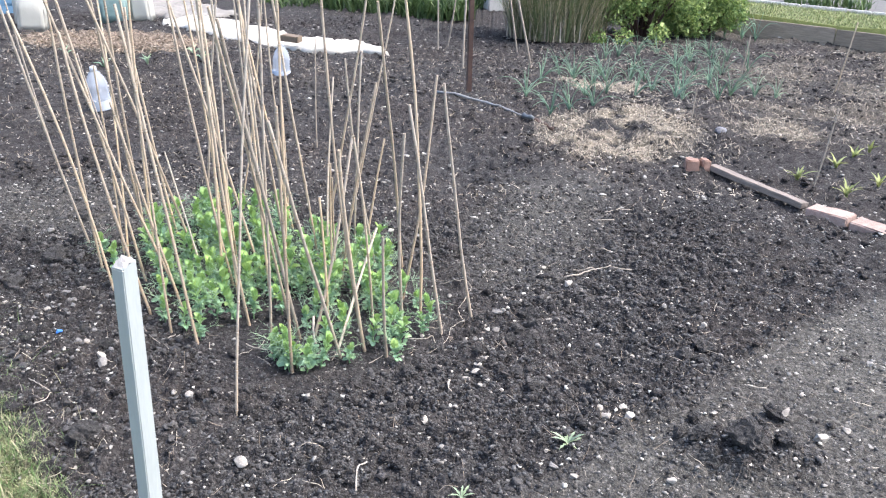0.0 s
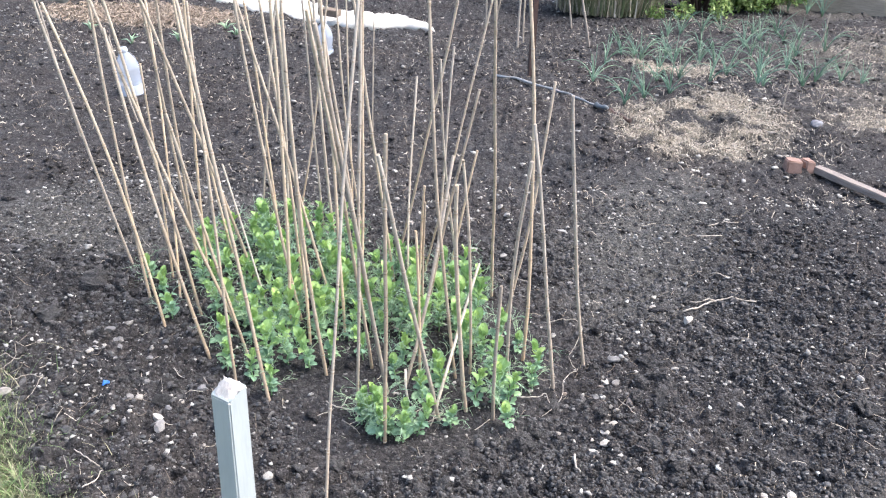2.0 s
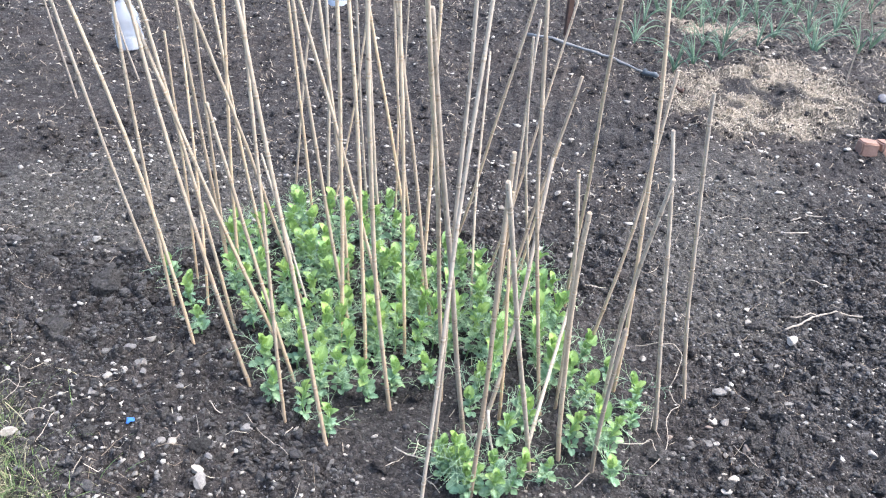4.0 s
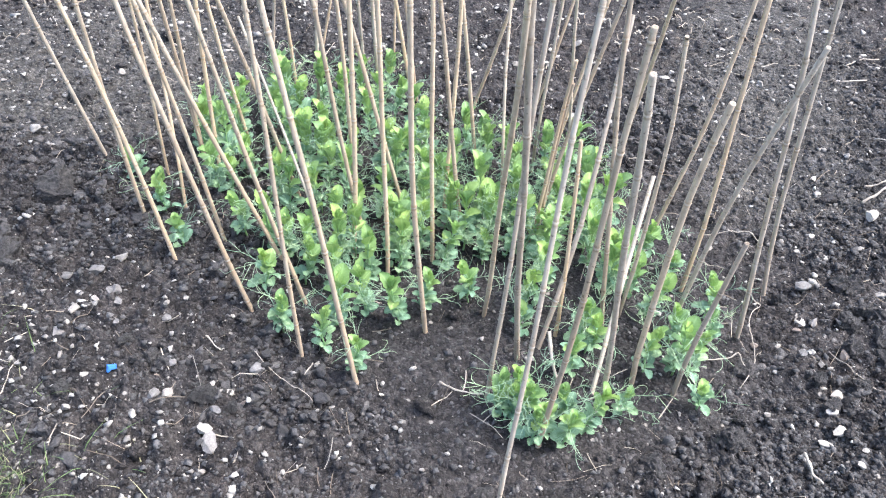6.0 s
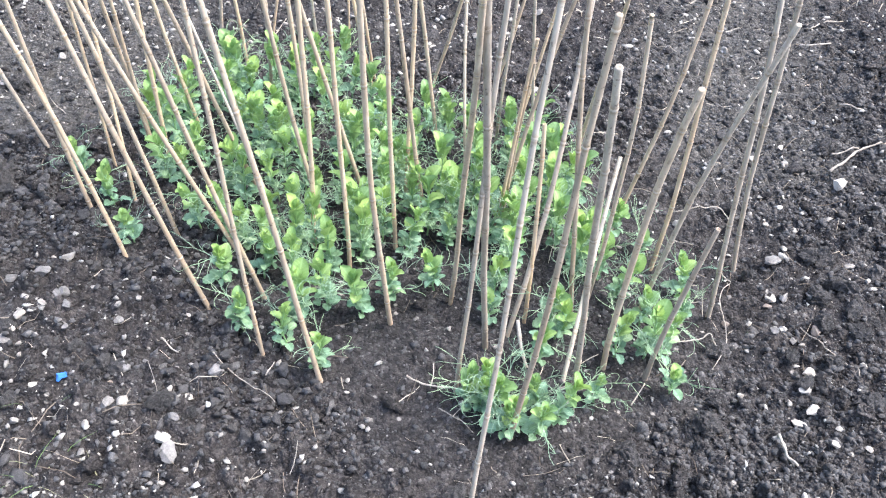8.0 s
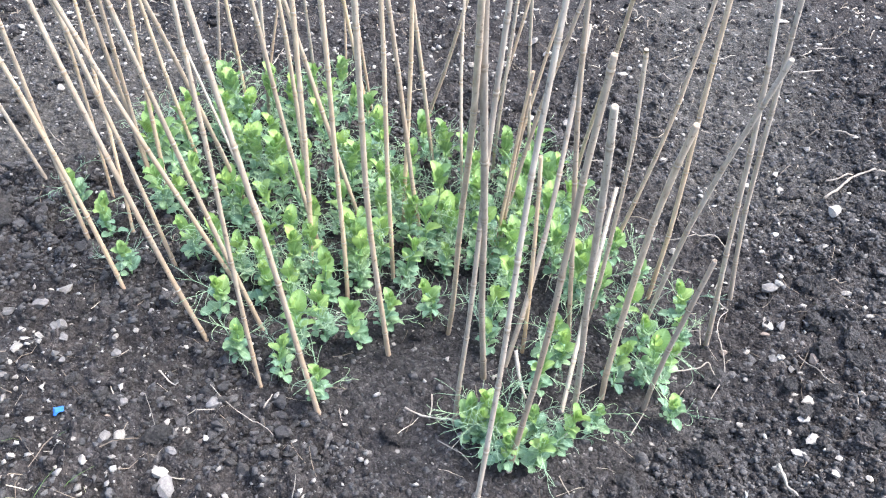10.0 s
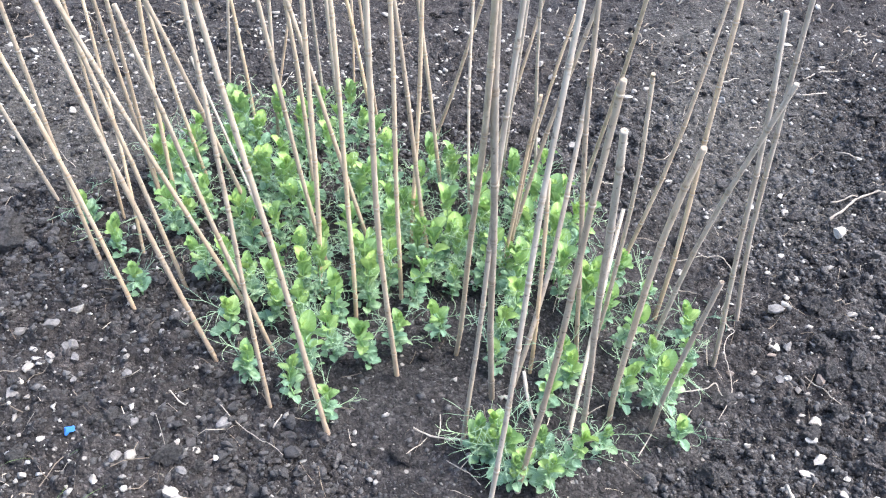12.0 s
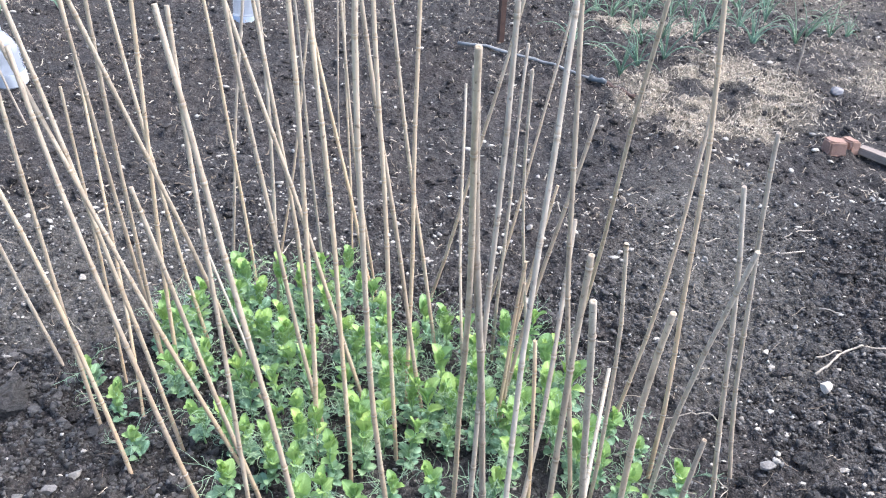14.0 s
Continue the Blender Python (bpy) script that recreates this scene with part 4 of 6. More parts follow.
# ---- the bamboo canes ----
def cane(x, y, lean_x, lean_y, high, thick=1.0, mat=CANE_TAN, group="canes among the peas", label=""):
    cane.count += 1
    r = random.Random(cane.count)
    rad = 0.0054 * thick
    bow_x, bow_y = r.uniform(-0.018, 0.018) * high, r.uniform(-0.016, 0.016) * high
    low = -0.06
    marks, z = [], low - r.uniform(0, 0.1)
    while z < high:
        z += r.uniform(0.10, 0.17) * (0.75 + 0.35 * thick)
        if low < z < high - 0.01:
            marks.append(z)
    rings = [(low, 1.0)]
    for k in marks:
        rings += [(k - 0.010, 1.0), (k - 0.0045, 1.02), (k, 1.11), (k + 0.004, 1.03), (k + 0.011, 0.96)]
    rings += [(high - 0.002, 0.98), (high, 0.85), (high - 0.0015, 0.35)]
    pts, radii = [], []
    for z, k in rings:
        s = z / high
        wob = 0.0018 * math.sin(z * 9 + cane.count)
        pts.append((lean_x * z + bow_x * 4 * s * (1 - s) + wob, lean_y * z + bow_y * 4 * s * (1 - s) - wob, z))
        radii.append(rad * k * (1.05 - 0.17 * max(s, 0)))
    vs, fs = [], []
    axis = (Vector(pts[-3]) - Vector(pts[0])).normalized()
    a = axis.cross(Vector((0.3, 0.9, 0.1))).normalized()
    b = axis.cross(a)
    for q, w in zip(pts, radii):
        for k in range(9):
            t = 2 * math.pi * k / 9
            vs.append(Vector(q) + (a * math.cos(t) + b * math.sin(t)) * w)
    for i in range(len(pts) - 1):
        for k in range(9):
            n = (k + 1) % 9
            fs.append((i * 9 + k, i * 9 + n, (i + 1) * 9 + n, (i + 1) * 9 + k))
    fs.append(tuple((len(pts) - 1) * 9 + k for k in range(9)))
    me = mesh_of("stalk", vs, fs, mat)
    joint = me.attributes.new("joint", "FLOAT", "POINT")
    near = [0.0] + [0.0, 0.55, 1.0, 0.4, 0.0] * len(marks) + [0.0, 0.2, 0.55]
    joint.data.foreach_set("value", np.repeat(np.array(near, dtype=np.float32), 9))
    ob = new("bamboo_cane")
    ob.empty_display_size = 0.05
    ob.location = (x, y, 0)
    part("stalk", me, None, ob)
    turn = axis.to_track_quat("Z", "Y").to_matrix().to_4x4()
    for k, mark in enumerate(marks):
        i = 3 + 5 * k
        wide = radii[i] * 1.01
        part("joint", CANE_RING, None, ob, "", Matrix.Translation(pts[i]) @ turn @ Matrix.Diagonal((wide, wide, 0.0045 * (0.8 + 0.4 * thick), 1)))
    if not label:
        tone = {"tan_bamboo": "tan", "grey_bamboo": "grey weathered", "bleached_bamboo": "bleached pale", "pale_bamboo": "pale"}[mat.name]
        build = "thick " if thick > 1.25 else "thin " if thick < 0.85 else ""
        tilt = math.hypot(lean_x, lean_y)
        stand = "leaning" if tilt > 0.17 else "upright"
        size = "short cut" if high < 0.8 else "long"
        label = f"{build}{size} {tone} bamboo cane {stand} in pea bed"
    return tagged(ob, label, "bamboo cane", group)


cane.count = 0
CANE_RING = mesh_of("joint", *lathe([(0.86, -0.5), (1.0, -0.28), (1.06, 0.0), (0.98, 0.22), (0.80, 0.5)], 9), CANE_JOINT)
cane(-1.709, 3.395, -0.166, -0.067, 1.30, 1.00, CANE_GREY)
cane(-1.435, 3.002, -0.231, 0.022, 1.15, 1.00, CANE_TAN)
cane(-1.543, 3.150, -0.072, 0.027, 1.19, 1.00, CANE_TAN)
cane(-1.214, 2.839, -0.279, 0.174, 1.08, 1.07, CANE_TAN)
cane(-1.316, 3.068, -0.197, 0.021, 1.47, 1.00, CANE_TAN)
cane(-1.448, 3.194, -0.144, 0.328, 1.29, 0.80, CANE_TAN)
cane(-1.158, 3.007, -0.377, 0.117, 1.48, 1.00, CANE_TAN)
cane(-1.083, 2.856, -0.233, 0.027, 0.86, 1.00, CANE_TAN)
cane(-1.075, 2.693, -0.076, 0.118, 1.21, 0.90, CANE_TAN)
cane(-0.941, 2.610, -0.184, 0.123, 1.23, 1.07, CANE_TAN)
cane(-1.039, 3.047, -0.428, 0.471, 0.54, 0.70, CANE_WHITE)
cane(-1.417, 3.357, -0.102, 0.002, 1.37, 1.00, CANE_TAN)
cane(-1.370, 3.300, 0.021, 0.004, 1.40, 1.00, CANE_TAN)
cane(-1.307, 3.465, -0.133, 0.026, 1.44, 1.00, CANE_TAN)
cane(-1.139, 3.256, -0.257, -0.110, 1.37, 1.00, CANE_TAN)
cane(-1.421, 3.367, -0.029, -0.042, 1.32, 1.00, CANE_TAN)
cane(-1.523, 3.325, -0.035, 0.024, 0.89, 0.80, CANE_TAN)
cane(-1.312, 3.874, 0.116, 0.031, 1.29, 0.90, CANE_GREY)
cane(-1.224, 3.835, -0.099, 0.027, 1.26, 1.00, CANE_TAN)
cane(-1.138, 3.665, -0.017, 0.030, 1.43, 1.00, CANE_GREY)
cane(-0.958, 3.126, -0.144, 0.027, 1.35, 1.00, CANE_TAN)
cane(-0.994, 3.321, -0.106, 0.028, 1.28, 1.00, CANE_TAN)
cane(-1.169, 3.999, 0.129, 0.031, 1.47, 0.80, CANE_TAN)
cane(-0.976, 3.036, -0.021, 0.044, 1.31, 1.10, CANE_TAN)
cane(-0.979, 3.689, -0.061, 0.029, 1.35, 0.80, CANE_GREY)
cane(-0.888, 2.965, -0.056, 0.030, 1.32, 1.00, CANE_TAN)
cane(-0.842, 3.187, -0.269, 0.024, 1.40, 1.00, CANE_TAN)
cane(-0.929, 3.695, -0.053, 0.030, 1.39, 1.05, CANE_GREY)
cane(-0.826, 3.737, -0.194, 0.028, 1.40, 1.00, CANE_TAN)
cane(-0.905, 3.967, -0.021, 0.030, 1.31, 0.70, CANE_TAN)
cane(-0.818, 3.770, -0.089, 0.030, 1.31, 0.80, CANE_TAN)
cane(-0.790, 2.778, -0.051, -0.060, 1.31, 1.07, CANE_TAN)
cane(-0.774, 3.035, -0.050, 0.030, 1.33, 1.00, CANE_TAN)
cane(-0.692, 3.131, -0.144, 0.029, 1.28, 1.00, CANE_TAN)
cane(-0.740, 3.210, 0.005, 0.030, 1.28, 1.00, CANE_TAN)
cane(-0.637, 3.422, -0.136, 0.008, 1.49, 1.00, CANE_TAN)
cane(-0.660, 3.709, 0.193, -0.105, 1.49, 1.00, CANE_TAN)
cane(-0.645, 2.844, -0.051, -0.374, 1.29, 1.00, CANE_TAN)
cane(-0.574, 3.303, -0.011, 0.356, 0.83, 0.80, CANE_GREY)
cane(-0.574, 2.710, -0.107, -0.234, 1.25, 1.23, CANE_GREY)
cane(-0.473, 3.442, 0.036, 0.063, 0.97, 0.90, CANE_GREY)
cane(-0.535, 3.451, 0.194, 0.097, 1.29, 0.80, CANE_TAN)
cane(-0.365, 3.391, -0.109, -0.131, 0.98, 0.80, CANE_GREY)
cane(-0.434, 3.432, 0.170, 0.017, 0.60, 0.90, CANE_TAN)
cane(-0.493, 3.171, 0.177, -0.008, 0.91, 1.00, CANE_TAN)
cane(-0.475, 2.783, -0.045, 0.048, 0.55, 0.90, CANE_TAN)
cane(-0.669, 2.183, 0.054, 0.162, 1.42, 0.80, CANE_GREY)
cane(-0.545, 2.460, 0.008, -0.066, 1.00, 1.05, CANE_TAN)
cane(-0.353, 2.814, -0.092, 0.032, 1.44, 1.00, CANE_TAN)
cane(-0.391, 2.583, -0.161, -0.264, 0.97, 1.12, CANE_GREY)
cane(-0.411, 2.607, 0.291, 0.738, 0.40, 0.95, CANE_WHITE)
cane(-0.308, 2.858, -0.065, -0.121, 0.81, 0.90, CANE_GREY)
cane(-0.244, 3.396, -0.042, -0.368, 1.25, 1.00, CANE_TAN)
cane(-0.207, 3.081, 0.123, 0.039, 0.96, 1.00, CANE_TAN)
cane(-0.309, 2.644, -0.064, -0.190, 0.84, 1.20, CANE_GREY)
cane(-0.122, 2.956, -0.064, -0.015, 1.39, 1.05, CANE_TAN)
cane(-0.182, 2.824, 0.016, -0.211, 0.86, 1.05, CANE_GREY)
cane(-0.025, 2.789, -0.146, -0.036, 0.93, 1.05, CANE_GREY)
cane(0.089, 2.943, -0.140, -0.054, 0.98, 1.05, CANE_GREY)
cane(-0.221, 2.611, -0.015, -0.131, 0.52, 1.05, CANE_GREY)
cane(-0.649, 2.581, 0.015, 0.015, 1.35, 0.90, CANE_GREY)
cane(-0.517, 2.740, 0.159, 0.330, 0.74, 1.10, CANE_GREY)
cane(-0.515, 3.089, 0.038, -0.131, 0.62, 0.85, CANE_TAN)
cane(-0.500, 3.100, 0.020, -0.150, 0.56, 0.80, CANE_TAN)


# ---- the pea plants ----
def leaf_mesh(name, mat, seed, toothed):
    """A clasping leaf, one long: half-heart shaped, cupped, with a toothed rim."""
    r = random.Random(seed)
    n_u, n_v = 11, 5
    lop = r.uniform(-0.10, 0.10)
    vs, fs = [], []
    for i in range(n_u):
        u = 0.5 - 0.5 * math.cos(math.pi * i / (n_u - 1))
        w = 0.36 * math.sqrt(max(0.004, 1 - abs(2 * u ** 0.92 - 1) ** 2.5)) * (1.05 - 0.16 * u)
        for j in range(n_v):
            v = -1 + 2 * j / (n_v - 1)
            tooth = 1 + (toothed * 0.10 * (1 if i % 2 else -1) if j in (0, n_v - 1) else 0)
            side = w * v * tooth * (1 + lop * (1 if v > 0 else -1))
            z = 0.42 * abs(v) ** 1.6 * w + 0.035 * math.sin(7 * u + 3 * v + seed) * abs(v) - 0.34 * (u - 0.35) ** 2 + 0.05
            vs.append((u - 0.05 * (1 - v * v) ** 2 * u ** 4, side, z + r.uniform(-0.005, 0.005)))
    for i in range(n_u - 1):
        for j in range(n_v - 1):
            k = i * n_v + j
            fs.append((k, k + 1, k + n_v + 1, k + n_v))
    return mesh_of(name, vs, fs, mat)


LEAVES = {m: [leaf_mesh("leaf", m, s, 1 if s % 3 else 0.3) for s in range(5)] for m in (PEA_OLD, PEA_MID, PEA_YOUNG)}


def curl(start, way, length, turn, r, wide=0.0005, steps=7):
    """A curling thread as a tube."""
    p, d = Vector(start), Vector(way).normalized()
    ax = Vector((r.uniform(-1, 1), r.uniform(-1, 1), r.uniform(-1, 1))).normalized()
    pts, radii = [p.copy()], [wide]
    for i in range(steps):
        d = (Matrix.Rotation(turn * (0.3 + 1.4 * i / steps) / steps, 3, ax) @ d).normalized()
        p = p + d * length / steps
        pts.append(p.copy())
        radii.append(wide * (1 - 0.4 * i / steps))
    return pts, radii


def pea_source(seed, high, nodes, dense):
    """A young leafless-type pea: a stem, a pair of clasping leaves at each node, and long branched tendrils in place of leaflets."""
    r = random.Random(seed)
    root = thing("pea_plant", pose(0, 0, 0), "young pea plant with clasping leaves and wiry tendrils", "pea plant", "pea plants")
    pts = [Vector((0, 0, -0.02))]
    lean = Vector((r.uniform(-0.3, 0.3), r.uniform(-0.3, 0.3), 1))
    for i in range(1, nodes + 1):
        step = high / nodes
        pts.append(Vector((lean.x * i * step * 0.5 + r.uniform(-1, 1) * 0.006, lean.y * i * step * 0.5 + r.uniform(-1, 1) * 0.006, i * step * 0.92)))
    part("stem", mesh_of("stem", *tube(pts, [0.0026 - 0.0009 * i / nodes for i in range(len(pts))], 6), PEA_STEM), None, root)
    az = r.uniform(0, 360)
    for i in range(1, nodes + 1):
        s = i / nodes
        old = s + r.uniform(-0.16, 0.16) - (0.22 if high < 0.11 else 0)
        mat = PEA_OLD if old < 0.58 else PEA_MID if old < 0.95 else PEA_YOUNG
        az += 180 + r.uniform(-40, 40)
        # leaves grow larger up the stem, and the top pair is folded together
        size = (0.020 + 0.030 * min(s, 0.85)) * r.uniform(0.85, 1.12) * (0.45 + 0.55 * min(1, high / 0.15))
        rise = 18 + 48 * s + r.uniform(-18, 14)
        for sgn in (-1, 1):
            m = Matrix.Translation(pts[i]) @ pose(0, 0, 0, 0, 0, az + sgn * r.uniform(62, 88)) @ pose(0.002, 0, -0.006 * s, sgn * r.uniform(-12, 22), -rise + r.uniform(-9, 9), 0)
            k = size * r.uniform(0.9, 1.1)
            part("leaf", LEAVES[mat][r.randrange(5)], None, root, "", m @ Matrix.Diagonal((k, k * r.uniform(0.85, 1.12), k * r.uniform(0.8, 1.5), 1)))
        if i <= 3:
            # side shoots low on the stem, grey-green and small
            for q in range(4 if i < 3 else 3):
                m = Matrix.Translation(pts[i]) @ pose(0, 0, 0, 0, 0, az + 120 * q + r.uniform(-40, 40)) @ pose(r.uniform(0.004, 0.016), 0, r.uniform(-0.004, 0.008), r.uniform(-35, 35), -r.uniform(-5, 60), 0)
                k = r.uniform(0.015, 0.029)
                part("leaf", LEAVES[PEA_OLD][r.randrange(5)], None, root, "", m @ Matrix.Diagonal((k, k * 1.15, k, 1)))
        if i == nodes:
            # the folded tip
            for sgn in (-1, 1):
                m = Matrix.Translation(pts[i]) @ pose(0, 0, 0, 0, 0, az + 90 + sgn * 75) @ pose(0, 0, 0.006, 0, -84, 0)
                part("leaf", LEAVES[PEA_YOUNG][r.randrange(5)], None, root, "", m @ Matrix.Diagonal((size * 0.62, size * 0.55, size * 0.6, 1)))
        for spray in range(2 if i >= 3 and r.random() < 0.2 * dense else 1 if i >= 2 else 0):
            vs, fs = [], []
            turn = radians(az + 150 * spray + r.uniform(-25, 25))
            way = Vector((math.cos(turn), math.sin(turn), r.uniform(0.15, 0.95)))
            stalk, radii = curl(pts[i], way, r.uniform(0.04, 0.08), r.uniform(-0.8, 0.8), r, 0.00095, 6)
            tubes = [(stalk, radii)]
            for b in range(r.randint(4, 7)):
                at = stalk[r.randint(2, 6)]
                d = way + Vector((r.uniform(-1.1, 1.1), r.uniform(-1.1, 1.1), r.uniform(-0.6, 0.8)))
                tubes.append(curl(at, d, r.uniform(0.025, 0.07), r.uniform(-6.5, 6.5), r, 0.00062, 8))
            for q, w in tubes:
                v, f = tube(q, w, 3)
                fs += [tuple(k + len(vs) for k in face) for face in f]
                vs += v
            part("tendril", mesh_of("tendril", vs, fs, TENDRIL), None, root)
    return root


PEAS = [pea_source(40 + k, hi, n, d) for k, (hi, n, d) in enumerate(
    ((0.17, 7, 0.8), (0.155, 6, 0.85), (0.19, 7, 0.7), (0.145, 6, 0.9), (0.12, 5, 0.8), (0.10, 5, 0.75), (0.065, 4, 0.5)))]
PLACED = set()


def pea(x, y, kind, scale=1.0):
    """Sets a pea plant; the first of each kind is the source itself."""
    m = pose(x, y, ground_at(x, y), random.uniform(-8, 8), random.uniform(-8, 8), random.uniform(0, 360))
    if kind not in PLACED:
        PLACED.add(kind)
        PEAS[kind].matrix_world = m
        ob = PEAS[kind]
    else:
        ob = copy_thing(PEAS[kind], m @ Matrix.Diagonal((scale, scale, scale, 1)))
    tall = "tall bright green pea plant with wiry curling tendrils" if kind in (0, 2) else \
        "bushy green pea plant tangled with tendrils" if kind in (1, 3) else \
        "small blue-green pea plant on bare damp soil"
    tagged(ob, tall)


random.seed(3)
pea(-1.424, 3.044, 5, 0.88)
pea(-1.503, 3.184, 4, 1.00)
pea(-1.596, 3.300, 5, 1.03)
pea(-1.263, 3.090, 4, 1.12)
pea(-1.326, 3.263, 4, 0.94)
pea(-1.449, 3.440, 3, 1.07)
pea(-1.128, 2.767, 5, 1.09)
pea(-1.182, 2.913, 4, 1.10)
pea(-1.022, 2.715, 4, 0.88)
pea(-0.941, 2.649, 5, 0.99)
pea(-0.994, 2.784, 3, 1.12)
pea(-0.930, 2.826, 3, 0.98)
pea(-0.850, 2.816, 3, 1.08)
pea(-0.681, 2.885, 4, 1.01)
pea(-0.871, 3.026, 1, 1.07)
pea(-0.979, 3.028, 1, 1.00)
pea(-1.089, 3.071, 3, 0.89)
pea(-1.142, 3.030, 3, 0.90)
pea(-1.077, 3.203, 1, 0.91)
pea(-1.193, 3.440, 3, 0.94)
pea(-1.331, 3.453, 3, 1.11)
pea(-1.400, 3.480, 3, 1.03)
pea(-1.277, 3.536, 2, 1.08)
pea(-1.164, 3.566, 0, 1.02)
pea(-1.074, 3.610, 0, 1.03)
pea(-1.008, 3.672, 2, 1.07)
pea(-1.219, 3.609, 0, 1.10)
pea(-1.124, 3.702, 2, 1.10)
pea(-0.890, 3.664, 4, 1.08)
pea(-0.874, 3.427, 0, 0.90)
pea(-0.775, 3.413, 0, 0.97)
pea(-0.700, 3.427, 1, 0.89)
pea(-0.810, 3.273, 0, 1.01)
pea(-0.919, 3.387, 0, 1.07)
pea(-1.004, 3.400, 2, 0.89)
pea(-0.608, 3.427, 1, 0.93)
pea(-0.537, 3.296, 0, 0.97)
pea(-0.402, 3.334, 1, 0.94)
pea(-0.370, 3.174, 1, 1.07)
pea(-0.486, 3.063, 1, 0.96)
pea(-0.533, 2.864, 4, 1.03)
pea(-0.363, 3.030, 1, 1.00)
pea(-0.548, 3.043, 3, 1.02)
pea(-0.676, 3.131, 3, 1.11)
pea(-0.307, 3.174, 1, 1.11)
pea(-0.331, 3.360, 3, 0.91)
pea(-0.789, 2.841, 5, 1.08)
pea(-0.754, 2.994, 3, 0.96)
pea(-0.639, 3.023, 5, 0.90)
pea(-0.573, 3.176, 1, 0.97)
pea(-0.409, 2.728, 4, 1.00)
pea(-0.459, 2.663, 5, 1.11)
pea(-0.244, 2.858, 3, 0.97)
pea(-0.274, 2.916, 3, 0.88)
pea(-0.221, 3.060, 4, 1.09)
pea(-0.147, 3.016, 6, 0.91)
pea(-0.279, 2.675, 4, 0.99)
pea(-0.213, 2.673, 3, 1.08)
pea(-0.173, 2.672, 4, 1.00)
pea(-0.349, 2.552, 6, 0.99)
pea(-0.184, 2.562, 6, 1.07)
pea(-0.089, 2.773, 5, 0.88)
pea(-0.079, 2.855, 4, 1.02)
pea(-0.615, 2.532, 5, 0.98)
pea(-0.562, 2.516, 4, 1.12)
pea(-0.496, 2.472, 5, 1.07)
pea(-0.455, 2.498, 3, 0.89)
pea(-0.633, 2.539, 4, 0.93)
pea(-0.530, 2.487, 5, 0.99)
pea(-0.576, 2.552, 4, 1.05)
pea(-0.480, 2.535, 5, 0.96)
pea(-0.556, 2.467, 4, 0.97)
pea(-0.408, 2.771, 4, 1.10)
pea(-0.562, 2.792, 6, 1.11)
pea(-1.144, 3.349, 2, 0.98)
pea(-1.012, 3.250, 1, 1.10)
pea(-0.918, 3.202, 1, 0.96)
pea(-0.842, 3.111, 3, 0.90)
pea(-0.927, 2.947, 3, 1.01)
pea(-0.749, 3.224, 1, 1.04)
pea(-0.638, 3.248, 1, 1.09)
pea(-0.503, 3.175, 0, 1.11)
pea(-0.425, 3.175, 1, 1.06)
pea(-1.091, 2.930, 4, 1.06)
pea(-0.298, 3.018, 3, 1.05)
pea(-1.442, 3.536, 4, 1.05)
pea(-1.281, 3.324, 4, 1.06)
pea(-1.193, 3.227, 3, 1.11)
pea(-1.062, 3.427, 0, 0.97)
pea(-0.960, 3.538, 0, 0.90)
pea(-0.840, 3.597, 1, 0.94)
pea(-0.671, 3.510, 1, 0.93)
pea(-0.196, 2.766, 4, 0.97)
pea(-1.364, 3.545, 3, 1.07)
pea(-0.612, 3.179, 1, 0.89)
pea(-0.368, 3.090, 3, 0.99)
pea(-0.806, 3.065, 3, 1.08)
pea(-1.001, 3.074, 2, 0.94)
pea(-0.434, 3.281, 1, 0.90)
pea(-0.334, 2.975, 3, 0.94)
pea(-1.064, 3.286, 1, 0.90)
pea(-0.894, 3.313, 2, 1.07)
pea(-0.634, 3.063, 0, 0.92)
pea(-0.925, 3.749, 0, 0.93)
pea(-1.347, 3.398, 2, 1.08)
pea(-0.883, 3.070, 3, 1.07)
pea(-1.044, 3.566, 3, 1.02)
pea(-1.182, 3.047, 3, 1.10)
pea(-0.970, 3.170, 3, 0.89)
pea(-1.261, 3.636, 3, 1.11)
pea(-0.716, 3.255, 3, 1.02)
pea(-0.811, 3.465, 2, 0.95)
pea(-1.369, 3.261, 3, 1.08)
pea(-0.512, 3.015, 0, 1.04)
pea(-1.213, 3.686, 1, 1.12)
pea(-0.319, 3.229, 3, 0.91)
pea(-1.162, 3.181, 1, 1.02)
pea(-1.083, 2.995, 3, 0.99)
pea(-0.857, 2.975, 3, 1.04)
pea(-0.454, 3.339, 3, 0.94)
pea(-1.124, 3.411, 0, 0.89)
pea(-0.581, 3.062, 2, 1.01)
pea(-0.434, 3.111, 3, 0.97)
pea(-0.817, 3.369, 2, 1.09)
pea(-0.637, 3.474, 1, 0.99)
pea(-0.761, 3.285, 1, 0.98)
pea(-0.327, 2.935, 1, 1.03)
pea(-0.544, 3.392, 0, 1.01)
pea(-0.691, 3.083, 1, 1.11)
pea(-0.328, 3.273, 1, 1.07)
pea(-0.951, 3.645, 3, 1.00)
pea(-1.013, 2.910, 3, 0.93)
pea(-1.096, 3.361, 1, 1.02)
pea(-0.802, 3.199, 2, 1.06)
pea(-0.490, 2.946, 3, 1.06)
pea(-0.388, 3.419, 3, 1.12)
pea(-0.443, 3.414, 0, 0.93)
pea(-1.108, 3.456, 0, 0.98)
pea(-1.184, 3.514, 3, 0.98)
pea(-1.018, 3.018, 0, 0.96)
pea(-0.739, 3.152, 2, 0.97)


# ---- the grey post at the bed's corner ----
POST_TURN = 33


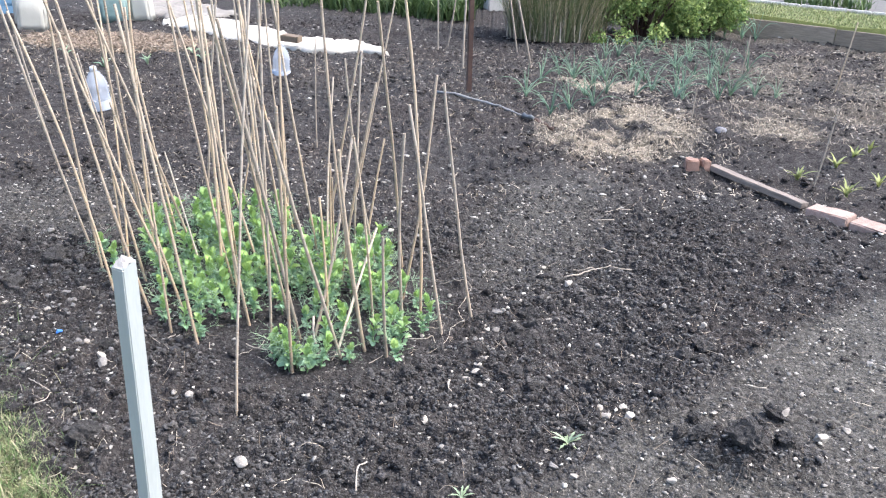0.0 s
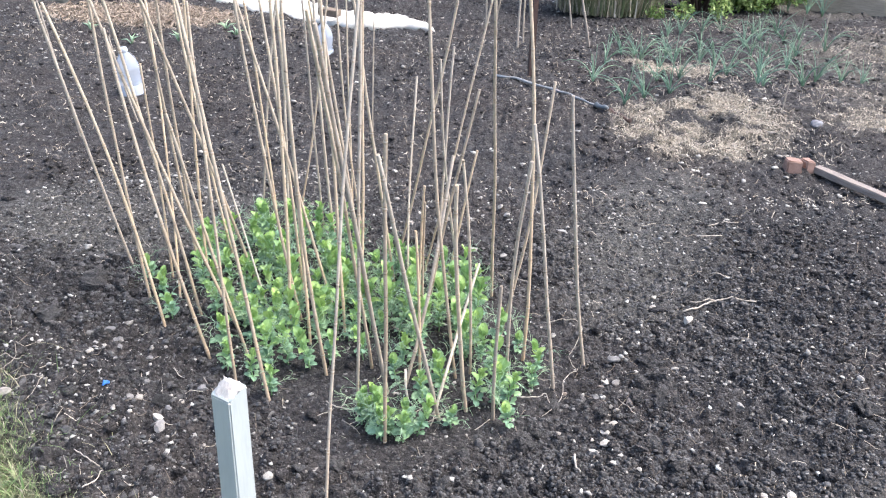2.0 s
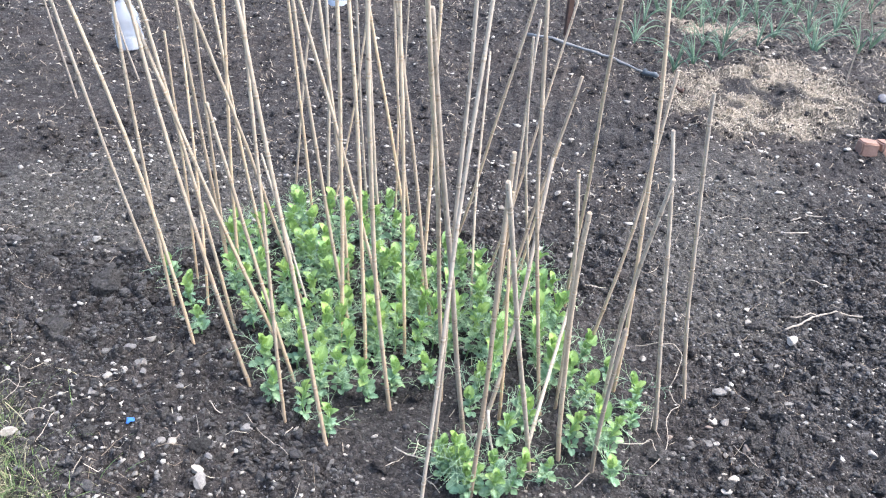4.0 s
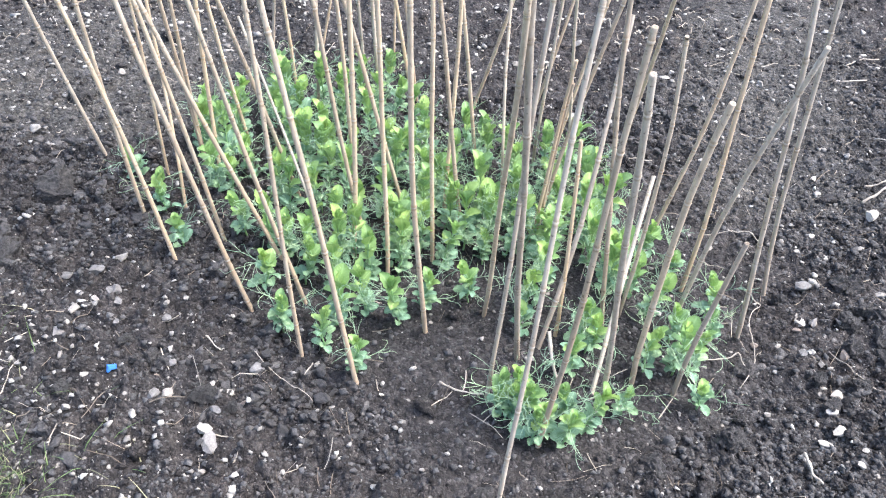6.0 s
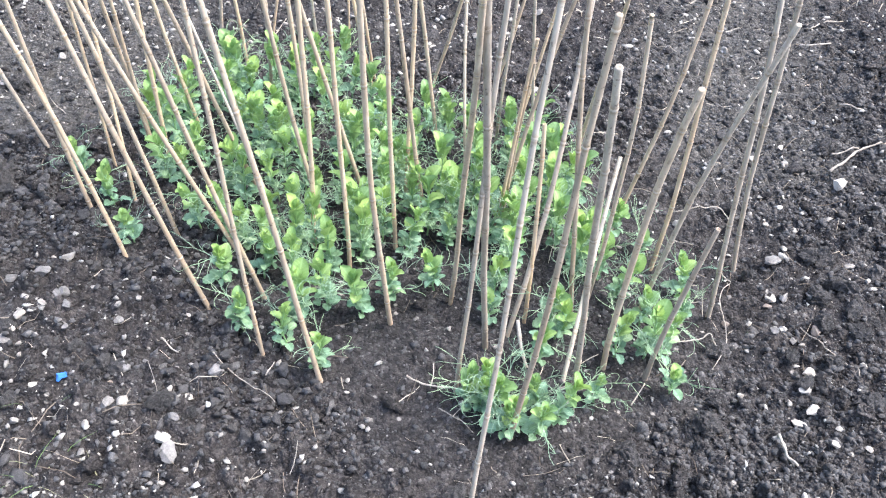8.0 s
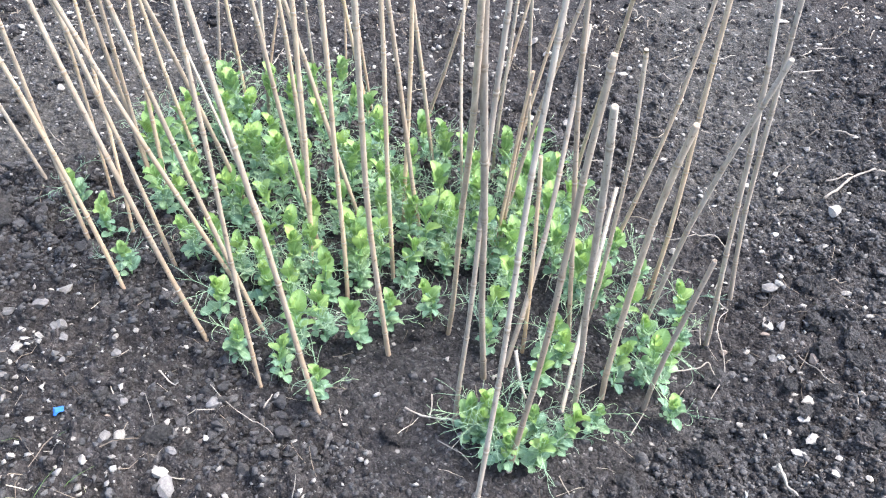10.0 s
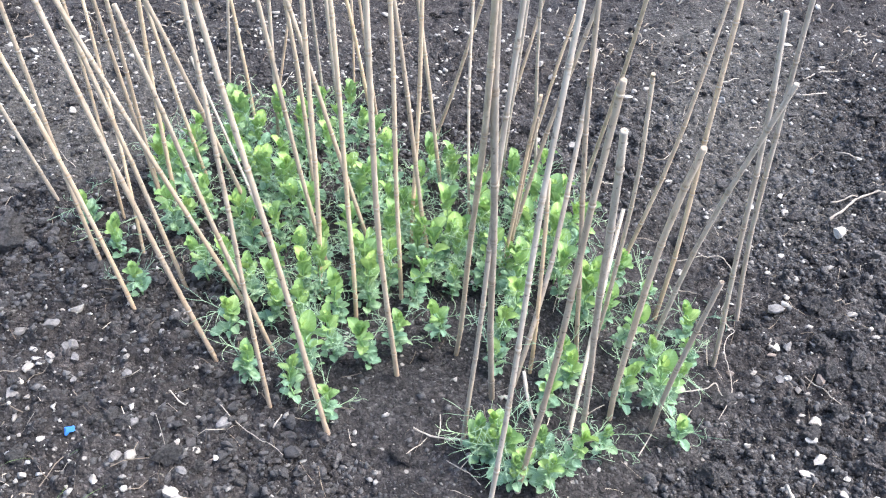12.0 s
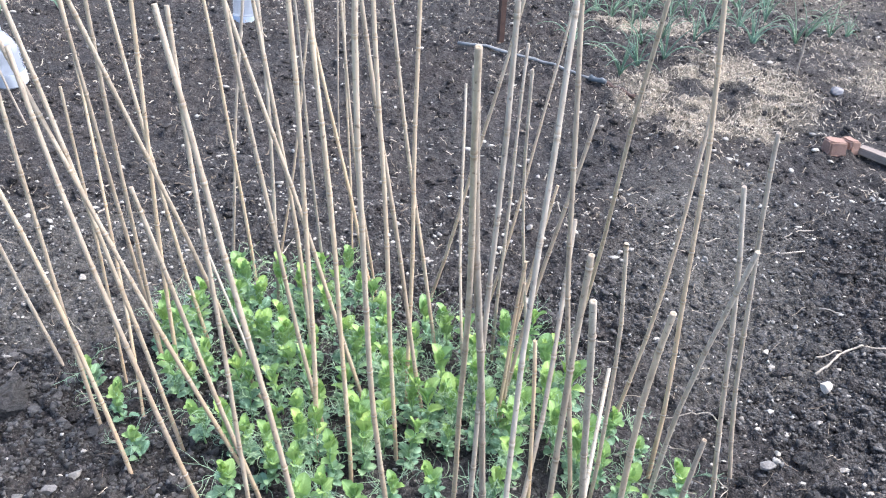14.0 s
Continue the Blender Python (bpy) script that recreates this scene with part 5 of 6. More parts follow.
def grey_post():
    post = thing("wooden_post", Matrix.Translation((-0.600, 1.350, 0)) @ Vector((-0.067, 0.189, 1)).to_track_quat("Z", "Y").to_matrix().to_4x4() @ pose(0, 0, 0, 0, 0, POST_TURN),
                 "grey painted wooden post with a broken top", "post")
    bm = bmesh.new()
    bmesh.ops.create_cube(bm, size=1)
    bmesh.ops.scale(bm, vec=(0.034, 0.050, 1), verts=bm.verts)
    bmesh.ops.subdivide_edges(bm, edges=[e for e in bm.edges if abs(e.verts[0].co.z - e.verts[1].co.z) > 0.5], cuts=9)
    bmesh.ops.bevel(bm, geom=[e for e in bm.edges if abs(e.verts[0].co.z - e.verts[1].co.z) > 0.05], offset=0.0025, segments=2, affect="EDGES")
    for v in bm.verts:
        v.co.z = -0.12 + (v.co.z + 0.5) * 1.015
        if v.co.z > 0.8:
            v.co.z -= 0.016 * smooth(-0.008, 0.018, v.co.x)
    part("shaft", bm, PAINT, post)
    # the splintered end, bare of paint
    r = random.Random(4)
    vs, fs = [], []
    n, k = 9, 5
    for i in range(n):
        for j in range(k):
            x, y = -0.0172 + 0.0344 * i / (n - 1), -0.0252 + 0.0504 * j / (k - 1)
            vs.append((x, y, 0.896 - 0.009 * (x > 0.004) - 0.008 * (x > 0.012) + (r.uniform(0.001, 0.008) if 0 < i < n - 1 and 0 < j < k - 1 else -0.004)))
    for i in range(n - 1):
        for j in range(k - 1):
            a = i * k + j
            fs.append((a, a + k, a + k + 1, a + 1))
    part("broken_end", mesh_of("broken_end", vs, fs, RAW_WOOD, True), None, post, "pale splintered wood at the broken end")
    vs, fs = [], []
    for q in range(7):
        x, y = r.uniform(-0.017, -0.002), r.uniform(-0.026, 0.02)
        v, f = tube([(x, y, 0.87), (x + 0.002, y, 0.892 + r.uniform(0.0, 0.010))], [0.003, 0.0006], 5)
        fs += [tuple(i + len(vs) for i in face) for face in f]
        vs += v
    part("splinters", mesh_of("splinters", vs, fs, RAW_WOOD, True), None, post)
    return post


grey_post()


# ---- single things on the soil ----
def litter(name, points, radius, mat, label, category, sides=6, lift=0.004):
    """A stick, root or hose along points of the plan."""
    pts = []
    for i in range(len(points) - 1):
        a, b = Vector(points[i]), Vector(points[i + 1])
        for k in range(4):
            pts.append(a.lerp(b, k / 4))
    pts.append(Vector(points[-1]))
    for _ in range(2):
        pts = [pts[0]] + [(pts[i - 1] + pts[i] * 2 + pts[i + 1]) / 4 for i in range(1, len(pts) - 1)] + [pts[-1]]
    full = [(q[0], q[1], ground_at(q[0], q[1]) * 0.5 + 0.014 + lift + (q[2] if len(q) > 2 else 0)) for q in pts]
    n = len(full)
    vs, fs = tube(full, [radius * (0.75 + 0.4 * math.sin(2.1 * i + len(name)) ** 2) * (1 - 0.3 * i / n) for i in range(n)], sides)
    return tagged(new(name, mesh_of(name, vs, fs, mat)), label, category)


litter("dry_twig", [(0.503, 3.334, 0), (0.582, 3.394, 0), (0.648, 3.451, 0), (0.720, 3.474, 0), (0.823, 3.474, 0)], 0.0042, DRY, "pale forked dry twig lying on soil", "twig")
litter("dry_twig", [(0.548, 3.422, 0), (0.654, 3.462, 0)], 0.003, DRY, "short pale dry twig beside forked one", "twig")
litter("dry_twig", [(0.720, 4.063, 0), (0.823, 4.085, 0)], 0.003, DRY, "short pale dry stalk on the soil", "twig")
litter("dry_twig", [(0.781, 4.184, 0), (0.846, 4.233, 0), (0.941, 4.253, 0)], 0.003, DRY, "thin pale dry stalk on the soil", "twig")
litter("dry_twig", [(0.694, 3.695, 0), (0.750, 3.659, 0)], 0.003, DRY, "short pale dry stalk on dug soil", "twig")
litter("dry_vine", [(-0.051, 3.093, 0.06), (-0.003, 3.082, 0.08), (0.060, 3.070, 0.1), (0.089, 3.047, 0.07), (0.055, 2.963, 0.05), (0.029, 2.932, 0.03), (0.048, 2.897, 0.01), (0.069, 2.895, 0.0), (0.035, 2.872, 0), (0.008, 2.816, 0), (0.007, 2.753, 0), (-0.013, 2.685, 0), (-0.067, 2.621, 0)], 0.0016, DRY, "dry curling vine wound down a cane", "vine")
litter("dry_vine", [(-0.148, 2.683, 0.02), (-0.078, 2.692, 0.02), (-0.053, 2.706, 0.03), (-0.046, 2.686, 0.01), (-0.037, 2.677, 0)], 0.0018, DRY, "pale dry branching stalk on the soil", "vine")
litter("dry_stalk", [(-0.276, 2.528, 0), (-0.232, 2.584, 0)], 0.0016, DRY, "thin dry stalk lying on the soil", "stalk")
litter("dry_stalk", [(-1.298, 2.725, 0), (-1.272, 2.700, 0), (-1.255, 2.689, 0)], 0.002, DRY, "pale dry root lying on the soil", "stalk")
litter("dry_stalk", [(-1.060, 2.622, 0), (-1.045, 2.661, 0)], 0.0018, DRY, "thin pale stalk beside a stone", "stalk")
litter("split_cane", [(-0.512, 2.696, 0.09), (-0.506, 2.649, 0.05), (-0.492, 2.625, 0.01)], 0.005, DRY, "short split piece of bleached bamboo", "bamboo piece")
litter("dry_stalk", [(-0.216, 1.830, 0), (-0.230, 1.942, 0), (-0.202, 1.963, 0)], 0.003, DRY, "pale forked dry stalk on clods", "stalk")
litter("dry_stalk", [(1.092, 2.522, 0), (1.159, 2.511, 0)], 0.003, DRY, "short brown twig on trodden soil", "stalk")
litter("dry_vine", [(0.188, 2.743, 0), (0.202, 2.705, 0), (0.229, 2.670, 0), (0.252, 2.628, 0), (0.274, 2.620, 0), (0.266, 2.591, 0)], 0.0016, DRY, "thin dry vine lying over clods", "vine")
litter("dry_stalk", [(-1.183, 2.685, 0), (-1.152, 2.650, 0), (-1.100, 2.605, 0), (-1.060, 2.578, 0), (-1.035, 2.557, 0)], 0.0012, DRY, "thin dark dry stalk on the soil", "stalk")
litter("dry_leaf", [(0.024, 2.446, 0), (0.020, 2.406, 0), (0.035, 2.369, 0)], 0.004, DRY, "curled tan dry leaf on the soil", "dry leaf")
litter("dry_stalk", [(-1.439, 2.309, 0), (-1.380, 2.270, 0), (-1.335, 2.250, 0)], 0.002, DRY, "pale dry grass root on the soil", "stalk")
litter("dry_stalk", [(-1.336, 2.150, 0), (-1.315, 2.177, 0), (-1.314, 2.226, 0)], 0.0022, DRY, "pale forked dry root beside the turf", "stalk")
litter("dry_stalk", [(-0.429, 2.567, 0.01), (-0.408, 2.571, 0.02), (-0.379, 2.586, 0.01)], 0.0022, DRY, "tan dry leaf scrap at a cane's foot", "stalk")
litter("dry_stalk", [(-0.423, 2.547, 0), (-0.404, 2.554, 0.015), (-0.373, 2.572, 0)], 0.0020, DRY, "tan dry leaf scrap at a cane's foot", "stalk")
litter("dry_stalk", [(-0.411, 2.577, 0.02), (-0.406, 2.554, 0.01), (-0.415, 2.535, 0)], 0.0018, DRY, "curled dry leaf at a cane's foot", "stalk")
litter("dry_vine", [(-0.691, 2.530, 0), (-0.663, 2.506, 0), (-0.643, 2.499, 0), (-0.624, 2.467, 0)], 0.0014, DRY, "pale branching dry root on the soil", "vine")
litter("dry_vine", [(-0.663, 2.506, 0), (-0.647, 2.528, 0), (-0.629, 2.539, 0)], 0.0011, DRY, "thin pale root fork on the soil", "vine")
litter("dry_twig", [(-0.757, 2.615, 0), (-0.708, 2.586, 0), (-0.658, 2.583, 0)], 0.0022, DRY, "pale dry twig beside a thin cane", "twig")
litter("dry_twig", [(-0.696, 2.651, 0), (-0.697, 2.619, 0), (-0.705, 2.587, 0)], 0.0016, DRY, "short fork of a pale dry twig", "twig")
litter("dry_vine", [(-1.908, 2.725, 0), (-1.882, 2.748, 0), (-1.847, 2.719, 0), (-1.816, 2.732, 0)], 0.0014, DRY, "pale dry root tangled by the turf", "vine")
litter("dry_vine", [(-1.866, 2.667, 0), (-1.845, 2.699, 0), (-1.857, 2.750, 0), (-1.882, 2.791, 0)], 0.0013, DRY, "pale dry root tangled by the turf", "vine")
litter("dry_vine", [(-1.786, 2.614, 0), (-1.766, 2.651, 0), (-1.712, 2.639, 0)], 0.0013, DRY, "pale dry root lying among flints", "vine")

blue = new("plastic_scrap", mesh_of("plastic_scrap", *tube([(-0.012, 0, 0.003), (-0.003, 0.004, 0.009), (0.006, -0.003, 0.008), (0.012, 0.005, 0.002)],
                                                          [0.003, 0.0085, 0.0065, 0.004], 5), BLUE_PLASTIC, True))
blue.matrix_world = pose(-1.485, 2.625, ground_at(-1.485, 2.625) + 0.003, 0, 0, 55)
tagged(blue, "small torn scrap of bright blue plastic", "plastic scrap")


# ---- weeds in the foreground ----
def weed(x, y, count, size, label):
    root = thing("weed", pose(x, y, ground_at(x, y)), label, "weed")
    r = random.Random(int(x * 100) + count)
    for k in range(count):
        n = 7
        vs, fs = [], []
        ln = size * r.uniform(0.7, 1.1)
        for i in range(n):
            u = i / (n - 1)
            w = 0.075 * ln * math.sin(math.pi * min(1, 0.1 + 0.9 * u)) * (1 + 0.35 * (-1) ** i)
            z = ln * (0.55 * u - 0.45 * u * u)
            vs += [(u * ln, -w, z + 0.25 * w), (u * ln, 0, z), (u * ln, w, z + 0.25 * w)]
        for i in range(n - 1):
            for j in (0, 1):
                a = i * 3 + j
                fs.append((a, a + 1, a + 4, a + 3))
        part("leaf", mesh_of("leaf", vs, fs, GREY_WEED), None, root, "", pose(0, 0, 0.002, 0, r.uniform(-35, 0), k * 360 / count + r.uniform(-15, 15)))


weed(0.42, 2.14, 12, 0.066, "grey-green rosette weed on trodden soil")
weed(0.09, 1.86, 7, 0.055, "small green rosette weed beside clods")


# ---- the plot behind: boards, bricks, hose, posts ----
def between(a, b):
    """The pose at a, turned so that x runs to b, and the distance."""
    d = Vector(b) - Vector(a)
    return pose(a[0], a[1], 0, 0, 0, math.degrees(math.atan2(d.y, d.x))), d.length


m, ln = between((1.58, 5.10), (1.95, 4.45))
board = new("edging_board")
tagged(board, "weathered grey edging board lying along the bed", "board")
board.matrix_world = m @ pose(0, 0, 0.004)
part("plank", box(ln, 0.06, 0.035, 0.004, (ln / 2, 0, 0), 0.002, 5), PALE_BOARD, board)
for a, b, w, h, lab in (((1.965, 4.40), (2.13, 4.24), 0.13, 0.062, "pale chipped brick laid as bed edging"), ((2.14, 4.235), (2.30, 4.07), 0.13, 0.06, "broken red brick laid as bed edging")):
    m, ln = between(a, b)
    ob = new("brick", None)
    tagged(ob, lab, "brick", "bricks of the bed edging")
    ob.matrix_world = m @ pose(0, 0, -0.022, random.uniform(-4, 4), random.uniform(-3, 3), 0)
    part("block", box(ln, w, h, 0.006, (ln / 2, 0, 0), 0.003, 3), BRICK, ob)
for k, (x, y, w, turn) in enumerate(((1.452, 5.10, 0.085, -6), (1.533, 5.11, 0.052, 6))):
    ob = new("brick", None)
    tagged(ob, "orange-red brick half sunk in the soil" if k == 0 else "small broken end of an orange-red brick", "brick", "bricks of the bed edging")
    ob.matrix_world = pose(x, y, -0.008, -6, 3 * k, turn)
    part("block", box(w, 0.10, 0.075, 0.007, (0, 0, 0), 0.003, 2), ORANGE_BRICK, ob)

litter("garden_hose", [(-0.30, 6.62), (0.02, 6.36), (0.22, 6.12), (0.40, 5.90)], 0.011, HOSE, "grey garden hose lying across the soil", "hose", 10, 0.042)
litter("hose_end", [(0.39, 5.91), (0.46, 5.83)], 0.018, HOSE_END, "blue end piece of the garden hose", "hose", 10, 0.042)
litter("dark_stick", [(0.46, 5.95), (0.52, 5.80), (0.60, 5.72)], 0.018, IRON, "dark bent stick in the soil beside hose", "stick", 7, 0.02)


def iron_post():
    root = thing("iron_post", pose(-0.03, 6.62, 0, 0, -0.6, 20), "dark rusty angle-iron post standing in the plot", "post")
    bm = bmesh.new()
    prof = [(0, 0), (0.036, 0), (0.036, 0.005), (0.005, 0.005), (0.005, 0.036), (0, 0.036)]
    vs, fs = [], []
    for i in range(8):
        for q in prof:
            vs.append((q[0] - 0.02, q[1] - 0.02, -0.1 + i * 0.28))
    n = len(prof)
    for i in range(7):
        for k in range(n):
            j = (k + 1) % n
            fs.append((i * n + k, i * n + j, i * n + n + j, i * n + n + k))
    fs.append(tuple(7 * n + k for k in range(n)))
    bm.free()
    part("angle_bar", mesh_of("angle_bar", vs, fs, IRON, True), None, root)


iron_post()
FAR = "stakes about the plot"
cane(-0.12, 7.80, 0.01, 0.03, 1.5, 1.9, CANE_PALE, FAR, "pale bamboo stake standing beside the iron post")
cane(-0.06, 8.15, 0.01, 0.03, 1.5, 1.4, CANE_PALE, FAR, "thin pale stake behind the iron post")
cane(-0.42, 8.85, 0.01, 0.0, 1.4, 1.7, CANE_PALE, FAR, "grey stake standing in bare soil")
cane(-0.33, 9.0, 0.12, 0.0, 1.4, 1.5, CANE_PALE, FAR, "grey stake leaning in bare soil")
cane(0.54, 8.15, -0.27, 0.05, 1.5, 2.0, CANE_PALE, FAR, "pale bamboo stake leaning beside ornamental grass")
cane(0.42, 8.75, -0.22, 0.05, 1.5, 1.6, CANE_PALE, FAR, "thin bamboo stake leaning before ornamental grass")
cane(-2.70, 4.97, -0.17, 0.03, 0.98, 1.0, CANE_PALE, FAR, "thin grey stake in the dug soil")
cane(-2.56, 5.42, -0.22, 0.03, 0.50, 1.0, CANE_PALE, FAR, "short grey stake holding a plastic bottle")
cane(-1.00, 5.20, 0.01, 0.03, 0.72, 0.8, CANE_PALE, FAR, "thin grey stake alone in dug soil")
cane(2.62, 8.25, 0.07, 0.02, 0.38, 1.27, CANE_PALE, FAR, "short tan stake at the onion bed's end")
cane(3.31, 7.65, 0.12, 0.02, 0.62, 1.20, CANE_PALE, FAR, "tan stake marking a bare row")
cane(1.62, 5.96, 0.04, 0.02, 0.34, 0.83, CANE_PALE, FAR, "short grey stake in the straw mulch")
cane(2.12, 4.81, 0.11, 0.02, 0.50, 0.83, CANE_PALE, FAR, "thin grey stake beside the daylilies")


# ---- bottles and containers ----
def plastic_bottle(m, high, wide, label, band, band_name):
    root = thing("plastic_bottle", m, label, "bottle", "bottles over seedlings")
    r = wide / 2
    prof = [(r * 0.97, 0), (r, 0.03 * high), (r, 0.12 * high), (r * 0.95, 0.15 * high), (r, 0.18 * high), (r, 0.27 * high), (r * 0.93, 0.30 * high), (r, 0.33 * high), (r * 0.93, 0.37 * high),
            (r, 0.41 * high), (r * 0.93, 0.45 * high), (r, 0.49 * high), (r * 0.94, 0.53 * high), (r * 0.99, 0.57 * high), (r * 0.93, 0.66 * high), (r * 0.72, 0.80 * high), (r * 0.42, 0.91 * high), (r * 0.26, 0.95 * high),
            (r * 0.26, high), (r * 0.22, high)]
    ob = part("body", mesh_of("body", *lathe(prof), BOTTLE), None, root)
    ob.visible_shadow = False
    part("label", mesh_of("label", *lathe([(r * 1.012, 0.02 * high), (r * 1.016, 0.06 * high), (r * 1.016, 0.22 * high), (r * 1.01, 0.25 * high)]), band), None, ob, band_name)
    part("cap", mesh_of("cap", *lathe([(r * 0.29, 0.965 * high), (r * 0.30, 0.97 * high), (r * 0.30, 1.03 * high), (r * 0.25, 1.045 * high), (0.001, 1.045 * high)]), BOTTLE_LABEL), None, ob, "white screw cap")


plastic_bottle(pose(-2.79, 5.93, 0, 4, -5, 30), 0.31, 0.165, "clear plastic bottle upturned over a seedling on soil", BOTTLE_LABEL, "pale blue-white band round the bottle")
plastic_bottle(pose(-1.72, 7.20, 0, -2, 2, 0), 0.30, 0.16, "clear plastic bottle with a blue foot on soil", BLUE_LABEL, "pale blue band round the bottle's foot")


def jug(m, high, wide, mat, label, category="container"):
    root = thing("plastic_container", m, label, category, "containers by the straw")
    bm = bmesh.new()
    bmesh.ops.create_cube(bm, size=1)
    bmesh.ops.scale(bm, vec=(wide, wide * 0.8, high), verts=bm.verts)
    bmesh.ops.subdivide_edges(bm, edges=bm.edges[:], cuts=4, use_grid_fill=True)
    for v in bm.verts:
        t = v.co.z / high + 0.5
        k = 1 - 0.55 * float(smooth(0.68, 1.0, t))
        rib = 1 + 0.025 * math.sin(t * 26)
        v.co.x, v.co.y = v.co.x * k * rib, v.co.y * k * rib
        v.co.z += high / 2
    bmesh.ops.bevel(bm, geom=[e for e in bm.edges if e.is_manifold and e.calc_face_angle(0) > 0.7], offset=0.025, segments=3, affect="EDGES")
    for f in bm.faces:
        f.smooth = True
    body = part("body", bm, mat, root)
    part("neck", mesh_of("neck", *lathe([(wide * 0.17, high * 0.97), (wide * 0.17, high * 1.08), (wide * 0.14, high * 1.08), (wide * 0.13, high * 1.0)]), mat), None, body)


jug(pose(-4.95, 9.05, 0, 0, 3, 20), 0.42, 0.30, MILKY, "milky white plastic container standing by the straw")
jug(pose(-5.15, 9.35, 0, 0, 0, 40), 0.45, 0.28, MILKY, "yellowed plastic container standing by the straw")
jug(pose(-4.35, 9.85, 0, 0, 0, 10), 0.50, 0.34, TEAL, "dull teal plastic container on the soil")
jug(pose(-4.05, 9.95, 0, 0, -4, 0), 0.46, 0.24, MILKY, "pale grey plastic container beside the sheet")


def crate(m, label):
    root = thing("plastic_crate", m, label, "crate")
    part("base", box(0.55, 0.38, 0.02, 0.004), CRATE_BLUE, root)
    for y in (-0.19, 0.19):
        for z in (0.02, 0.14, 0.24):
            part("side_slat", box(0.55, 0.018, 0.085 if z < 0.2 else 0.05, 0.004, (0, y, z)), CRATE_BLUE, root)
    for x in (-0.27, 0.27):
        for z in (0.02, 0.14, 0.24):
            part("end_slat", box(0.018, 0.36, 0.085 if z < 0.2 else 0.05, 0.004, (x, 0, z)), CRATE_BLUE, root)
        for y in (-0.18, 0.18):
            part("corner", box(0.03, 0.03, 0.29, 0.004, (x, y, 0)), CRATE_BLUE, root)


crate(pose(-6.0, 10.1, 0, 0, 0, 25), "faded blue plastic crate on the soil")
box_thing = thing("plastic_box", pose(0.25, 12.1, 0, 0, 0, 15), "white plastic box with a cyan rim beyond the plot", "box")
part("tub", box(0.42, 0.3, 0.22, 0.02), KERB_WHITE, box_thing)
part("rim", box(0.45, 0.33, 0.05, 0.01, (0, 0, 0.222)), CYAN, box_thing)
bag = new("plastic_bag", mesh_of("plastic_bag", *(lambda v, f: (v * np.array([0.042, 0.034, 0.026]), [tuple(int(i) for i in q) for q in f]))(*pebble_shape(3, 77, 0.3)), BAG))
bag.matrix_world = pose(1.80, 5.80, ground_at(1.80, 5.80) + 0.02, 0, 0, 20)
tagged(bag, "crumpled grey plastic bag lying in straw", "bag")


# ---- the cream sheet ----
def felt(name, a, b, wide, mat, label, seed, tip):
    m, ln = between(a, b)
    n, k = 60, 18
    plan, rise, fs = [], [], []
    for i in range(n + 1):
        s = i / n
        for j in range(k + 1):
            t = j / k - 0.5
            w = wide * (1 - tip * float(smooth(0.72, 1.0, s)) * 0.85)
            edge = 0.16 * (float(value_noise(s * 14, 3.0 * (t > 0), 1, seed)) - 0.5) * 2 * abs(t) + 0.05 * (float(value_noise(s * 45, 3.0 * (t > 0), 1, seed + 5)) - 0.5) * 2 * abs(t)
            z = 0.028 * float(value_noise(s * ln, t * wide + 3, 0.13, seed + 1)) + 0.03 * float(value_noise(s * ln, t * wide, 0.35, seed + 2))
            z += 0.05 * math.exp(-((s - 0.80) / 0.03) ** 2) * float(smooth(0.1, -0.5, t)) + 0.006
            px, py = s * ln, t * w + edge + tip * 0.30 * float(smooth(0.72, 1.0, s)) * wide
            plan.append((px, py))
            rise.append(z if 0 < j < k and 0 < i < n else -0.02)
    # draped over the clods beneath
    at = np.array([tuple(m @ Vector((px, py, 0))) for px, py in plan])
    lie = np.max([height(at[:, 0] + ox, at[:, 1] + oy) for ox in (-0.05, 0.05) for oy in (-0.05, 0.05)], axis=0)
    vs = [(px, py, float(a + b)) for (px, py), a, b in zip(plan, lie, rise)]
    for i in range(n):
        for j in range(k):
            q = i * (k + 1) + j
            fs.append((q, q + k + 1, q + k + 2, q + 1))
    ob = new(name, mesh_of(name, vs, fs, mat))
    ob.matrix_world = m @ pose(0, 0, -0.008)
    sol = ob.modifiers.new("thickness", "SOLIDIFY")
    sol.thickness, sol.offset = 0.008, 1
    return tagged(ob, label, "ground sheet")


felt("ground_sheet", (-3.62, 9.92), (-0.98, 8.28), 0.62, SHEET, "rumpled cream felt sheet laid over the soil", 201, 1.0)
felt("grey_sheet", (-5.3, 12.6), (-3.45, 10.2), 0.95, GREY_SHEET, "dull grey sheet laid over the soil", 211, 0.0)
ob = thing("brick", pose(-1.95, 8.62, 0.055, 3, 2, -18), "buff brick weighing down the cream sheet", "brick")
part("block", box(0.215, 0.1025, 0.065, 0.006, (0, 0, 0.02), 0.002, 2), BUFF_BRICK, ob)


